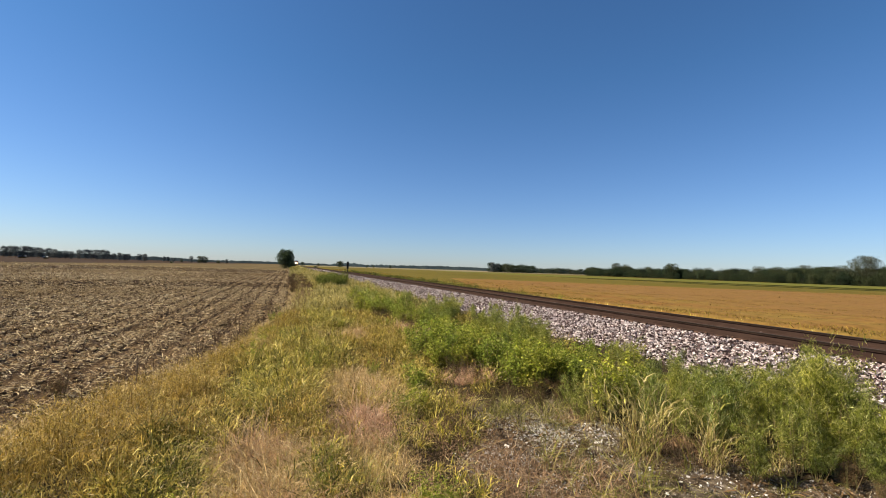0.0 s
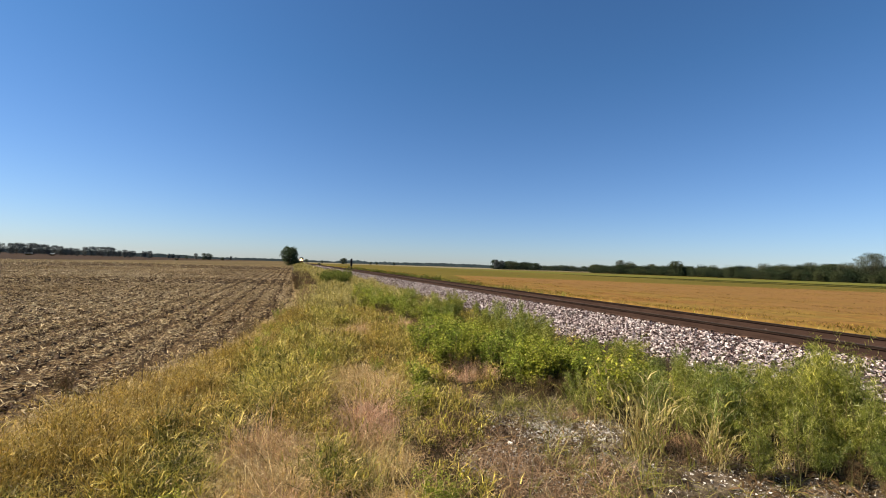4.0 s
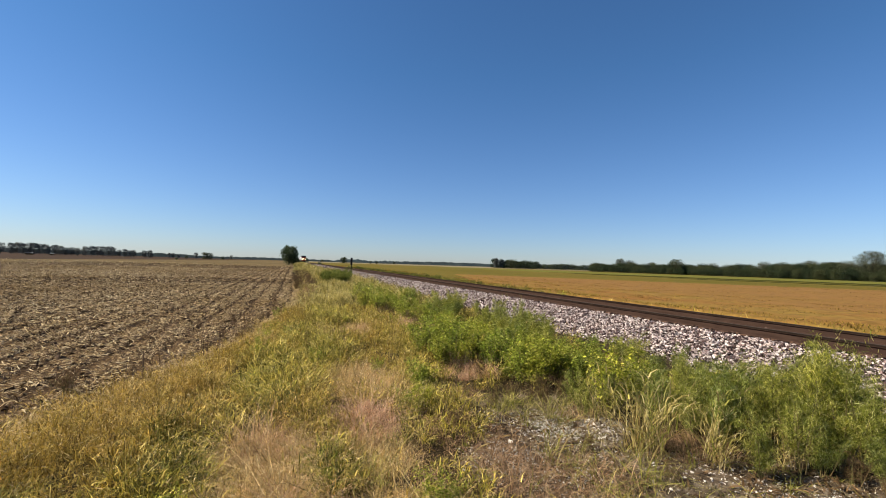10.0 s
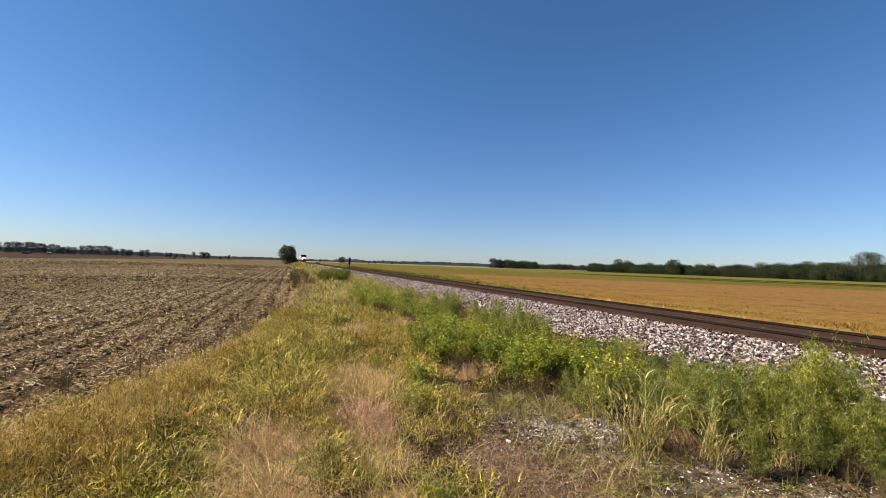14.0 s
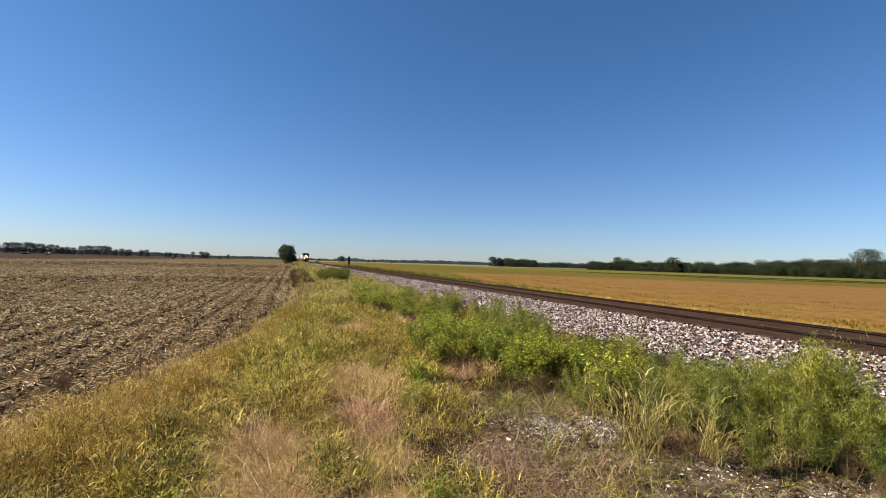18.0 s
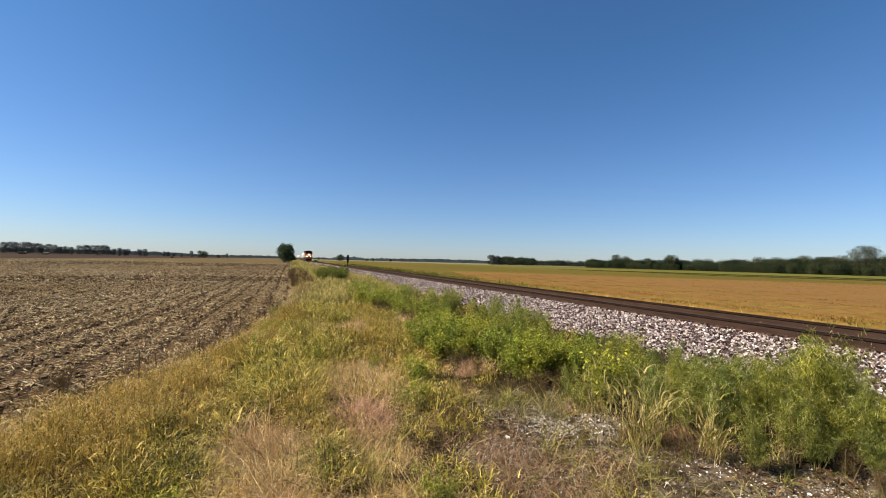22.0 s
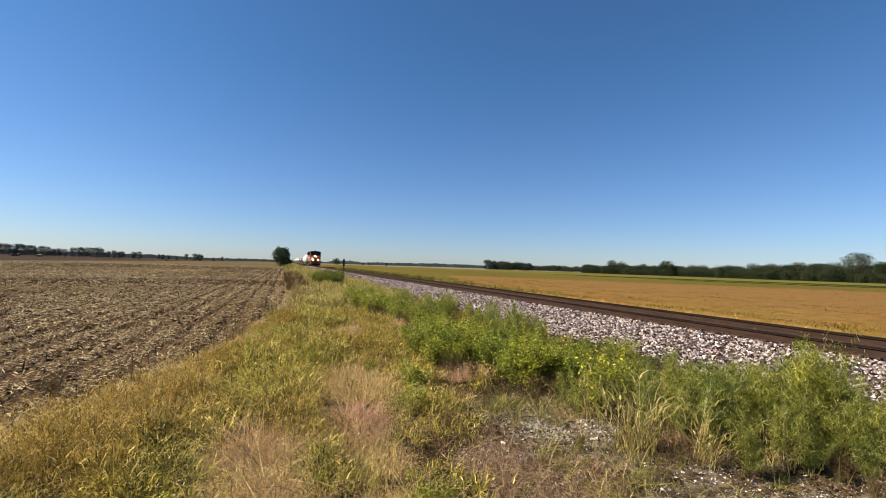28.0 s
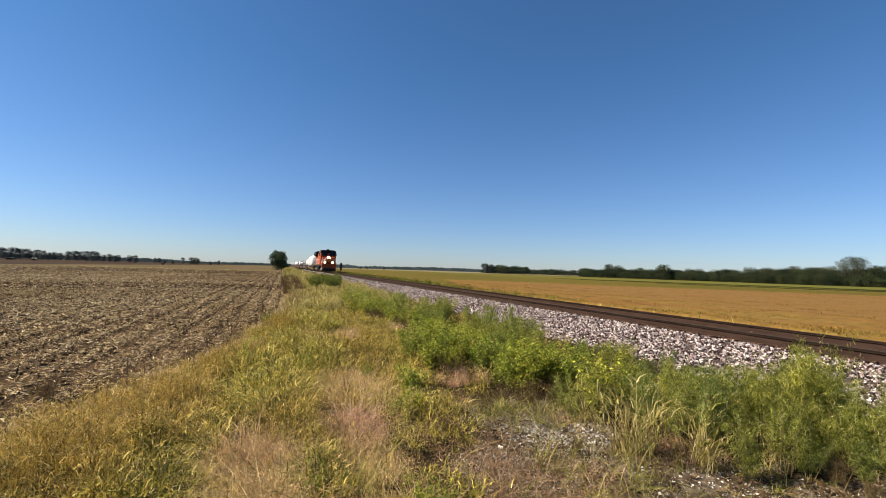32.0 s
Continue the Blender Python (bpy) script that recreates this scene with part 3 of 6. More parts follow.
for i in range(240):
    y = -12 + i * 0.5
    o = new("tie", tie_me)
    o.parent = tie_bed
    o.matrix_basis = pose(TRACK_X + rng.normal(0, 0.025), y + rng.normal(0, 0.015), TIE_TOP - 0.003, 0, 0, rng.normal(0, 0.6))
    if -2 < y < 30:
        for s in (-1, 1):
            q = new("tie_plate", plate_me)
            q.parent = o
            q.matrix_basis = pose(s * (GAUGE / 2 + 0.036), 0, -0.002)
tie_v = np.array([(x, y, z) for z in (-0.18, 0) for y in (-0.115, 0.115) for x in (-1.3, 1.3)])
tie_t = [(4, 5, 7), (4, 7, 6), (0, 1, 5), (0, 5, 4), (2, 6, 7), (2, 7, 3), (0, 4, 6), (0, 6, 2), (1, 3, 7), (1, 7, 5)]
far_y = np.arange(108.0, 700, 0.5)
far_pos = np.stack([np.full(len(far_y), TRACK_X), far_y, np.full(len(far_y), TIE_TOP - 0.003)], -1)
tagged(part("far_ties", mesh_of("far_ties", *scatter(tie_v, tie_t, far_pos, turn(np.zeros(len(far_y))), np.ones(len(far_y))), M_TIE), None, tie_bed), kind="stuff")

# rail anchors and spikes along the near rail
anchor_v, anchor_t = [(x, y, z) for z in (0, 0.03) for y in (-0.02, 0.02) for x in (-0.04, 0.03)], tie_t
ay = np.arange(-2, 40, 0.5) + 0.17 + rng.normal(0, 0.06, 84)
ay = ay[rng.uniform(0, 1, 84) < 0.6]
apos = np.stack([np.full(len(ay), TRACK_X - GAUGE / 2 - 0.13), ay, np.full(len(ay), TIE_TOP)], -1)
tagged(part("rail_anchors", mesh_of("rail_anchors", *scatter(anchor_v, anchor_t, apos, turn(rng.normal(0, 0.1, len(ay))), np.ones(len(ay))), M_PLATE), None, rails[0]), kind="stuff")


def sign_post():
    """A slim dark post with a small plate on its head, in the ballast."""
    root = tagged(new("track_post"), "slim dark metal track-side post with a narrow plate", "post")
    part("post", rod((0, 0, -0.3), (0, 0, 1.6), 0.055, 0.05, 10), M_POST, root)
    part("plate", box(-0.10, 0.10, -0.03, 0.03, 1.42, 2.12, 0.012), M_POST, root, "narrow dark plate")
    part("collar", rod((0, 0, 1.36), (0, 0, 1.42), 0.07, 0.07, 10), M_POST, root)
    root.matrix_basis = pose(5.53, 45.0, 0.16, 0, 0, 8)


sign_post()

stake = tagged(part("stake", rod((0, 0, -0.2), (0.012, 0.01, 0.56), 0.011, 0.008, 7), M_WOOD), "thin brown wooden stake at the field edge", "stake")
STAKE_AT = (-1.68, 6.3)
stake.matrix_basis = pose(*STAKE_AT, float(ground_z(*STAKE_AT)), 1, -2, 0)
thin = tagged(part("stake", rod((0, 0, -0.2), (-0.01, 0.01, 0.42), 0.012, 0.008, 6), M_WOOD), "short thin brown stake in the verge grass", "stake")
thin.matrix_basis = pose(-1.04, 8.04, float(ground_z(-1.04, 8.04)), 0, 1, 0)

# ---- stubble field ----
SCRAP = ([(-0.5, -0.16, 0), (0.5, -0.10, 0.05), (0.5, 0.14, 0), (-0.5, 0.2, 0.04)], [(0, 1, 2), (0, 2, 3)])
FLAKE = ([(-0.5, -0.08, 0), (0.0, -0.14, 0.05), (0.5, -0.04, 0), (0.5, 0.05, 0.01), (0.0, 0.12, 0.06), (-0.5, 0.09, 0)], [(0, 1, 4), (0, 4, 5), (1, 2, 3), (1, 3, 4)])


ROW = 0.76                       # spacing of the old corn rows


def between_rows(x):
    """1 midway between two rows of stalks, 0 on a row."""
    return 0.5 - 0.5 * np.cos(x / ROW * 2 * np.pi)


def litter(n, r0, r1, s0, s1, fade=(90, 170)):
    """Broken leaves and husks lying on the soil, from r0 to r1 metres off."""
    r, a = np.sqrt(rng.uniform(r0 ** 2, r1 ** 2, n)), rng.uniform(radians(88), radians(166), n)
    x, y = r * np.cos(a), r * np.sin(a)
    # thick between the rows of stalks, thin on them; thinner beside the verge, where the soil was turned
    rim = 0.66 + 0.34 * smoothstep(1.5, 8.0, field_edge(y) - x)
    mixed = 0.12 + 0.45 * smoothstep(3.0, 9.0, field_edge(y) - x)
    lane = np.clip(0.75 + 0.5 * wave(x * 0.31 + 0.2, y * 0.07), 0.35, 1)
    keep = (x < field_edge(y) + 0.15) & (rng.uniform(0, 1, n) < rim * lane * (mixed + (1 - mixed) * between_rows(x + 0.06 * wave(x * 3, y * 1.5)) ** 0.55)) & (rng.uniform(0, 1, n) > smoothstep(*fade, r))
    x, y = x[keep], y[keep]
    m = len(x)
    s = rng.uniform(s0, s1, m) * rng.choice([0.5, 0.8, 1.0, 1.7], m)
    pos = np.stack([x, y, ground_z(x, y) + rng.uniform(0.005, 0.05, m)], -1)
    return scatter(*(FLAKE if r1 < 15 else SCRAP), pos, turn(rng.uniform(0, 6.28, m), rng.normal(0, 0.3, m), rng.normal(0, 0.45, m)), np.stack([s, s * 0.55, s], -1))


tagged(new("corn_litter", mesh_of("corn_litter", *join([litter(260000, 4, 14, 0.03, 0.07), litter(720000, 14, 36, 0.035, 0.085), litter(620000, 36, 90, 0.075, 0.15), litter(170000, 90, 200, 0.16, 0.3)]), G_LITTER)),
       "pale broken corn leaves and husks strewn over the soil", "crop litter", kind="stuff")


def stubble():
    """Cut stalks in rows along the track's way, each with a few torn leaves."""
    rx = np.arange(-60, 2) * ROW
    X, Y = np.meshgrid(rx, np.arange(1.0, 130, 0.15))
    x, y = (X + rng.normal(0, 0.055, X.shape)).ravel(), (Y + rng.uniform(-0.07, 0.07, Y.shape)).ravel()
    gap = np.clip(0.5 + 0.9 * wave(x * 7.1, y * 0.9) + 0.4 * wave(x * 2.9, y * 3.1), 0.04, 1)
    k = (x < field_edge(y) - 0.1) & (rng.uniform(0, 1, len(x)) < np.where(x > -14, 0.9, 0.5) * gap) & (x > -0.9 * y - 9)
    x, y = x[k], y[k]
    n = len(x)
    far = 1 + np.hypot(x, y) / 40
    pos = np.stack([x + rng.normal(0, 0.02, n), y + rng.normal(0, 0.02, n), ground_z(x, y) - 0.02], -1)
    v, t, tip, d = blades(pos, rng.gamma(2.5, 0.034, n) + 0.04, np.abs(rng.normal(0, 0.6, n)), 0.024 * far, seg=2, sag=0.1)
    return v, t


tagged(new("corn_stubble", mesh_of("corn_stubble", *stubble(), G_STALK)), "rows of short cut corn stalks left standing", "stubble", kind="stuff")


def dry_stalk(x, y, h, seed):
    """A dark dead stalk left standing at the field's edge, with a few torn leaves."""
    r = np.random.default_rng(seed)
    root = tagged(new("dry_stalk"), "thin dark dead stalk standing at the field edge", "stalk", "dead stalks along the field edge")
    part("cane", rod((0, 0, -0.05), (r.normal(0, 0.04), r.normal(0, 0.04), h), 0.008, 0.004, 5), G_STALK, root)
    for k in range(3):
        z = h * r.uniform(0.25, 0.85)
        v, t, _, _ = blades(np.array([[0, 0, z]]), np.array([r.uniform(0.04, 0.1)]), np.array([r.uniform(0.8, 1.8)]), np.array([0.014]), np.array([r.uniform(0, 6.28)]), 3, 0.4)
        part("leaf", mesh_of("leaf", v, t, G_STALK), None, root)
    root.matrix_basis = pose(x, y, float(ground_z(x, y)), 0, 0, r.uniform(0, 360))


for k, y in enumerate((6.6, 7.3, 8.2, 8.7, 9.2, 9.6, 10.1, 10.6, 11.2, 11.7, 12.3, 13.0, 13.6, 14.5, 15.5, 16.6, 18.0)):
    dry_stalk(float(field_edge(y)) + 0.22 * math.sin(k * 2.4), y, 0.28 + 0.16 * math.sin(k * 1.7) ** 2, 700 + k)

# clods of dark soil
n = 20000
a, r = rng.uniform(radians(88), radians(150), n), 4 + 41 * rng.uniform(0, 1, n) ** 0.8
x, y = r * np.cos(a), r * np.sin(a)
k = x < field_edge(y)
x, y = x[k], y[k]
pos = np.stack([x, y, ground_z(x, y)], -1)
M_CLOD = surface("soil_clod", [(0.3, (0.06, 0.04, 0.028)), (0.7, (0.13, 0.09, 0.06))], 14, rough=0.95, bump=0.4, island=0.3)
tagged(new("soil_clods", mesh_of("soil_clods", *scatter(*stone_template(41), pos, any_turn(len(x)), (rng.uniform(0.04, 0.14, len(x)) * (0.8 + np.hypot(x, y) / 45))[:, None] * np.array([1.2, 1, 0.6])), M_CLOD)),
       "dark crumbly clods of tilled soil", "soil clods", kind="stuff")

# ---- verge grass ----
G_RUST = blade_mat("rusty_dead_grass", [(0, (0.14, 0.072, 0.036)), (0.5, (0.37, 0.225, 0.12)), (1, (0.66, 0.45, 0.27))], translucent=0.25)
WIND = -2.2                      # the way most blades lean, radians


PINK = [(0.71, 4.15, 0.30, 0.45), (2.65, 9.6, 0.45, 0.9), (2.2, 5.85, 0.35, 0.3), (-0.05, 3.75, 0.28, 0.22), (2.4, 6.0, 0.5, 0.35), (0.2, 2.75, 0.3, 0.2), (1.1, 9.4, 0.4, 0.7)]
STRAWY = [(-0.13, 3.3, 0.46, 0.6), (0.9, 5.6, 0.5, 0.8), (-0.56, 9.2, 0.35, 1.1), (1.14, 9.4, 0.5, 0.9), (0.5, 2.6, 0.6, 0.35), (0.75, 3.5, 0.3, 0.4)]


def pink(x, y):
    d = np.min([in_blob(x, y, *b) for b in PINK], 0)
    return 1 - smoothstep(0.6, 1.3, d + 0.3 * wave(x * 4, y * 4))


def strawy(x, y):
    return blobs(x, y, STRAWY)


RUSTY = [(0.47, 4.5, 0.15, 0.45), (1.05, 3.25, 0.22, 0.45), (1.5, 3.6, 0.40, 0.7), (1.9, 5.0, 0.35, 0.4), (1.9, 2.7, 0.6, 0.5), (2.95, 4.0, 0.25, 0.15), (3.4, 3.0, 0.5, 0.3)]


def turf(n, x0, x1, y0, y1, want):
    """Places on the verge, kept with the chance that want(x, y) gives."""
    x, y = rng.uniform(x0, x1, n), rng.uniform(y0, y1, n)
    k = rng.uniform(0, 1, n) < want(x, y)
    x, y = x[k], y[k]
    return np.stack([x, y, ground_z(x, y) - 0.01], -1)


def verge(x, y):
    e = field_edge(y)
    return smoothstep(e + 0.3, e + 1.0, x) * (1 - smoothstep(4.9, 5.6, x))


def blobs(x, y, spots):
    return 1 - smoothstep(0.5, 1.4, np.min([in_blob(x, y, *b) for b in spots], 0) + 0.3 * wave(x * 4, y * 4))


WEEDY = [(3.2, 5.2, 1.5, 1.1), (3.2, 7.5, 1.4, 2.2), (3.4, 10.5, 1.2, 2.5)]
GREENER = [(-0.05, 5.5, 0.42, 0.9), (0.5, 7.4, 0.45, 1.3), (-0.15, 6.2, 0.32, 0.9), (1.0, 12.0, 0.6, 2.0), (1.9, 7.4, 0.5, 1.3)]
# hollows of greener grass, whose shade is put into the dark leaf colour
HOLLOW = [(-0.85, 4.1, 0.13, 0.26), (-0.66, 3.4, 0.10, 0.26), (0.32, 3.2, 0.09, 0.28), (-0.03, 4.75, 0.13, 0.3), (-1.5, 3.2, 0.12, 0.12)]


def goldish(x, y):
    """1 where the grass is golden, 0 where it is yellow-green."""
    g = 0.32 + 0.45 * wave(x * 2.2, y * 1.6)
    far = x - field_edge(y) + 0.25 * wave(x * 3, y * 2) - 1.1 * (1 - smoothstep(4.5, 7.5, y))
    rim = 1 - smoothstep(0.9, 1.7, far)
    return np.clip(np.maximum(g, rim) * (1 - 0.75 * blobs(x, y, GREENER)), 0.1, 1)


def tussock(x, y):
    """Uneven growth over the verge: about 0.45 to 1.35 of the usual height."""
    return np.clip(0.9 + 0.45 * wave(x * 3.1 + 1, y * 2.6) + 0.5 * wave(x * 8.3 + 2, y * 6.9), 0.3, 1.6)


SPIKE = ([(0, 0, 0), (0.055, 0, 0.35), (-0.028, 0.048, 0.35), (-0.028, -0.048, 0.35), (0.12, 0, 1.0)],
         [(0, 2, 1), (0, 3, 2), (0, 1, 3), (1, 2, 4), (2, 3, 4), (3, 1, 4)])


def heads_at(tip, d, dist, s0=0.018, s1=0.042):
    """Nodding seed spikes on the tips of stems."""
    m = len(tip)
    yaw = np.arctan2(d[:, 1], d[:, 0]) + rng.normal(0, 0.5, m)
    return scatter(*SPIKE, tip - d * 0.004, turn(yaw, rng.uniform(0.5, 2.2, m), np.zeros(m)), rng.uniform(s0, s1, m) * (1 + dist / 30))


def sward(name, label, mat, places, h0, h1, leaf, w, leaves, wide, stems=5, headed=0.7, droop=1.2):
    """Leafy tufts: short arching leaves at all heights of each tuft, thin stems between them, seed spikes on top."""
    c = len(places)
    tall = rng.uniform(h0, h1, c) * tussock(places[:, 0], places[:, 1])
    lean = WIND + rng.normal(0, 0.5, c)
    pieces = []
    i = np.repeat(np.arange(c), leaves)
    n = len(i)
    up = rng.uniform(0.02, 1.0, n) ** 0.8
    out, far = rng.uniform(0, 6.28, n), np.abs(rng.normal(0, 1, n)) * wide * (0.7 + 0.6 * up)
    sway = 0.28 * tall[i] * up ** 2
    p = places[i] + np.stack([np.cos(out) * far + np.cos(lean[i]) * sway, np.sin(out) * far + np.sin(lean[i]) * sway, tall[i] * up * 0.92], -1)
    dist = np.hypot(p[:, 0], p[:, 1])
    size = rng.uniform(*leaf, n) * rng.choice([0.7, 1.0, 1.0, 1.7], n) * (0.7 + 0.3 * (1 - up)) * (1 + dist / 45)
    v, t, _, _ = blades(p, size * rng.uniform(0.35, 0.9, n), np.abs(rng.normal(droop, 0.7, n)), w * rng.uniform(0.6, 1.5, n) * (1 + dist / 13), out + rng.normal(0, 0.6, n), 2, 0.4)
    pieces.append((v, t))
    out_heads = None
    if stems:
        i = np.repeat(np.arange(c), stems)
        n = len(i)
        a, far = rng.uniform(0, 6.28, n), np.abs(rng.normal(0, 1, n)) * wide
        p = places[i] + np.stack([np.cos(a) * far, np.sin(a) * far, np.zeros(n)], -1)
        dist = np.hypot(p[:, 0], p[:, 1])
        yaw = np.where(rng.uniform(0, 1, n) < 0.6, lean[i], a) + rng.normal(0, 0.4, n)
        v, t, tip, d = blades(p, tall[i] * rng.uniform(0.75, 1.25, n), np.abs(rng.normal(0.45, 0.25, n)), 0.0019 * (1 + dist / 6), yaw, 3, 0.2)
        pieces.append((v, t))
        k = rng.uniform(0, 1, n) < headed
        out_heads = heads_at(tip[k], d[k], dist[k])
    tagged(new(name, mesh_of(name, *join(pieces), mat)), label, "grass", kind="stuff")
    return out_heads


def grass(name, label, mat, places, h0, h1, lean, w, seg=3, seeds=0.0, wind=0.9, sag=0.25, tuft=1, wide=0.04):
    """Blades at the places; with tuft, that many from each place, spreading outwards."""
    c = len(places)
    own = np.repeat(rng.uniform(0.65, 1.2, c) * tussock(places[:, 0], places[:, 1]), tuft)
    places = np.repeat(places, tuft, 0)
    n = len(places)
    out = rng.uniform(0, 6.28, n)
    far = np.abs(rng.normal(0, 1, n)) * wide * (tuft > 1)
    places = places + np.stack([np.cos(out) * far, np.sin(out) * far, np.zeros(n)], -1)
    dist = np.hypot(places[:, 0], places[:, 1])
    yaw = np.where(rng.uniform(0, 1, n) < 0.3, WIND + rng.normal(0, wind, n), out + rng.normal(0, 0.5, n))
    h = rng.uniform(h0, h1, n) * rng.choice([0.5, 0.8, 1.0, 1.15], n) * own
    v, t, tip, d = blades(places, h, np.abs(rng.normal(lean, lean * 0.5, n)), w * rng.uniform(0.6, 1.4, n) * (1 + dist / 9), yaw, seg, sag)
    tagged(new(name, mesh_of(name, v, t, mat)), label, "grass", kind="stuff")
    if seeds:
        k = rng.uniform(0, 1, n) < seeds
        return heads_at(tip[k], d[k], dist[k])


heads = []


def patchy(x, y):
    """Gaps between the tussocks."""
    return np.clip(0.62 + 1.2 * wave(x * 5.3, y * 4.7 + 2), 0.4 + 0.1 * (1 - smoothstep(3.6, 4.4, y)), 1)


def plain_sward(x, y):
    """Where neither dry patches nor bare ground take the place of the common grasses."""
    return verge(x, y) * bare(x, y) * patchy(x, y) * (1 - 0.95 * pink(x, y)) * (1 - 0.85 * strawy(x, y)) * (1 - 0.8 * blobs(x, y, RUSTY)) * (1 - 0.55 * blobs(x, y, HOLLOW))


P = turf(12000, -4.4, 2.4, 1.2, 14, lambda x, y: plain_sward(x, y) * goldish(x, y) * (1 - 0.7 * smoothstep(0.7, 1.2, x) * (1 - smoothstep(4.0, 4.8, y))))
heads.append(sward("golden_grass", "tall golden dry foxtail grass on the verge", G_GOLD, P, 0.17, 0.38, (0.045, 0.13), 0.0042, 60, 0.075, 14, 0.6))
P = turf(10000, -2.5, 5.2, 1.6, 14, lambda x, y: plain_sward(x, y) * (1 - goldish(x, y)) * (0.9 - 0.6 * blobs(x, y, WEEDY)) * (1 - 0.85 * smoothstep(2.1, 2.7, x) * (1 - smoothstep(4.8, 5.6, y))))
heads.append(sward("green_grass", "yellow-green weedy grass on the verge", G_GREEN, P, 0.14, 0.34, (0.045, 0.14), 0.0055, 56, 0.085, 9, 0.5))
P = turf(4200, -2.2, 1.8, 3.0, 13, lambda x, y: verge(x, y) * patchy(x + 3, y) * blobs(x, y, GREENER[:4]))
heads.append(sward("lush_grass", "lush yellow-green arching grass in the verge", G_LUSH, P, 0.18, 0.38, (0.10, 0.26), 0.0062, 50, 0.085, 8, 0.6, 1.5))
P = turf(9000, -2.5, 1.8, 2.4, 6, lambda x, y: verge(x, y) * blobs(x, y, HOLLOW))
heads.append(sward("dark_green_grass", "lush dark green grass, shade of the verge hollows put into its green", G_DARK, P, 0.10, 0.22, (0.07, 0.2), 0.0055, 40, 0.07, 3, 0.5, 1.2))
P = turf(9000, -1.4, 5.2, 14, 70, lambda x, y: verge(x, y) * patchy(x * 0.6, y * 0.5) * np.where(y < 32, 1.0, 0.7))
heads.append(sward("far_green_grass", "yellow-green grass along the railway verge", G_PALE, P, 0.25, 0.5, (0.08, 0.2), 0.006, 44, 0.14, 8, 0.6))
P = turf(16000, -2.0, 5.2, 70, 320, lambda x, y: verge(x, y))
grass("distant_verge_grass", "grass on the distant railway verge", G_PALE, P, 0.4, 0.8, 0.5, 0.012, 2)
P = turf(300000, -3.4, 3.4, 2.2, 13, lambda x, y: verge(x, y) * pink(x, y))
heads.append(grass("pinkish_grass", "fine pinkish-tan dry grass in soft patches", G_PINK, P, 0.12, 0.34, 1.1, 0.003, 3, 0.16))
def fringe(x, y):
    return (1 - smoothstep(0.3, 0.7, np.abs(x - field_edge(y) - 0.55))) * np.clip(0.6 + 0.4 * wave(x * 2, y * 2), 0.15, 1)


P = np.concatenate([turf(480000, -4.5, 0.6, 2.5, 14, fringe), turf(70000, -1.2, 1.4, 14, 40, fringe)])
heads.append(grass("edge_grass", "short soft tan grass at the field edge", G_FRINGE, P, 0.06, 0.2, 1.0, 0.0028, 3, 0.12))
P = turf(330000, -1.2, 1.8, 2.0, 11.0, lambda x, y: verge(x, y) * strawy(x, y) * (0.75 + 0.4 * wave(x * 6, y * 5)))
heads.append(grass("straw_grass", "soft pale straw-coloured grass in the verge", G_EDGE, P, 0.10, 0.30, 1.1, 0.003, 3, 0.22))
P = turf(24000, 1.0, 5.0, 1.2, 5.0, lambda x, y: verge(x, y) * (1 - bare(x, y)) * (0.6 + 0.4 * (y > 4)))
grass("dry_litter_grass", "dead flattened grass over stony earth", G_DULL, P, 0.05, 0.18, 1.9, 0.003, 3, 0.0, 3.0, 0.42)
P = turf(50000, 0.2, 4.2, 2.0, 5.6, lambda x, y: verge(x, y) * blobs(x, y, RUSTY))
grass("reddish_grass", "low reddish-brown dead grass at the bare patch", G_RUST, P, 0.05, 0.2, 1.4, 0.0035, 3, 0.0, 3.0, 0.4)
P = turf(620, 1.2, 4.4, 1.4, 4.6, lambda x, y: verge(x, y) * (1 - bare(x, y)) * np.clip(0.25 + 0.5 * wave(x * 4, y * 4 + 1), 0, 1))
grass("crab_grass", "low arching green grass on the bare ground", G_TUFTLEAF, P, 0.10, 0.26, 1.4, 0.0045, 4, 0.0, tuft=18, wide=0.04)
P = turf(60000, -0.4, 1.5, 13, 60, lambda x, y: verge(x, y) * blobs(x, y, [(0.4, 30, 0.7, 12), (0.5, 46, 0.6, 9), (0.3, 22, 0.6, 6)]))
grass("brown_verge_grass", "dead brown grass along the far verge", G_RUST, P, 0.2, 0.6, 0.6, 0.006, 2)
P = turf(6000, 12.5, 14.8, 22, 110, lambda x, y: np.clip(0.6 + 0.8 * wave(x * 2, y * 0.5), 0.1, 1))
heads.append(sward("rank_trackside_grass", "rank olive-green grass between the track and the beans", G_DARK, P, 0.25, 0.5, (0.1, 0.24), 0.007, 26, 0.22, 4, 0.4))
P = turf(30000, 12.2, 13.9, -2, 120, lambda x, y: 0.6 + 0.4 * wave(x, y * 0.6))
grass("trackside_grass", "low yellow-green grass beyond the track", G_GREEN, P, 0.2, 0.5, 0.5, 0.008, 2)
P = turf(14000, -6, 5.4, -9, 1.7, lambda x, y: 0.8 * smoothstep(-4.6, -3.6, x))
grass("near_grass", "trodden golden grass around the standing place", G_GOLD, P, 0.08, 0.2, 1.0, 0.005, 2, tuft=16, wide=0.08)
tagged(new("grass_seed_heads", mesh_of("grass_seed_heads", *join([h for h in heads if h is not None]), G_SEED)), "nodding pale seed heads of the verge grass", "seed heads", kind="stuff")

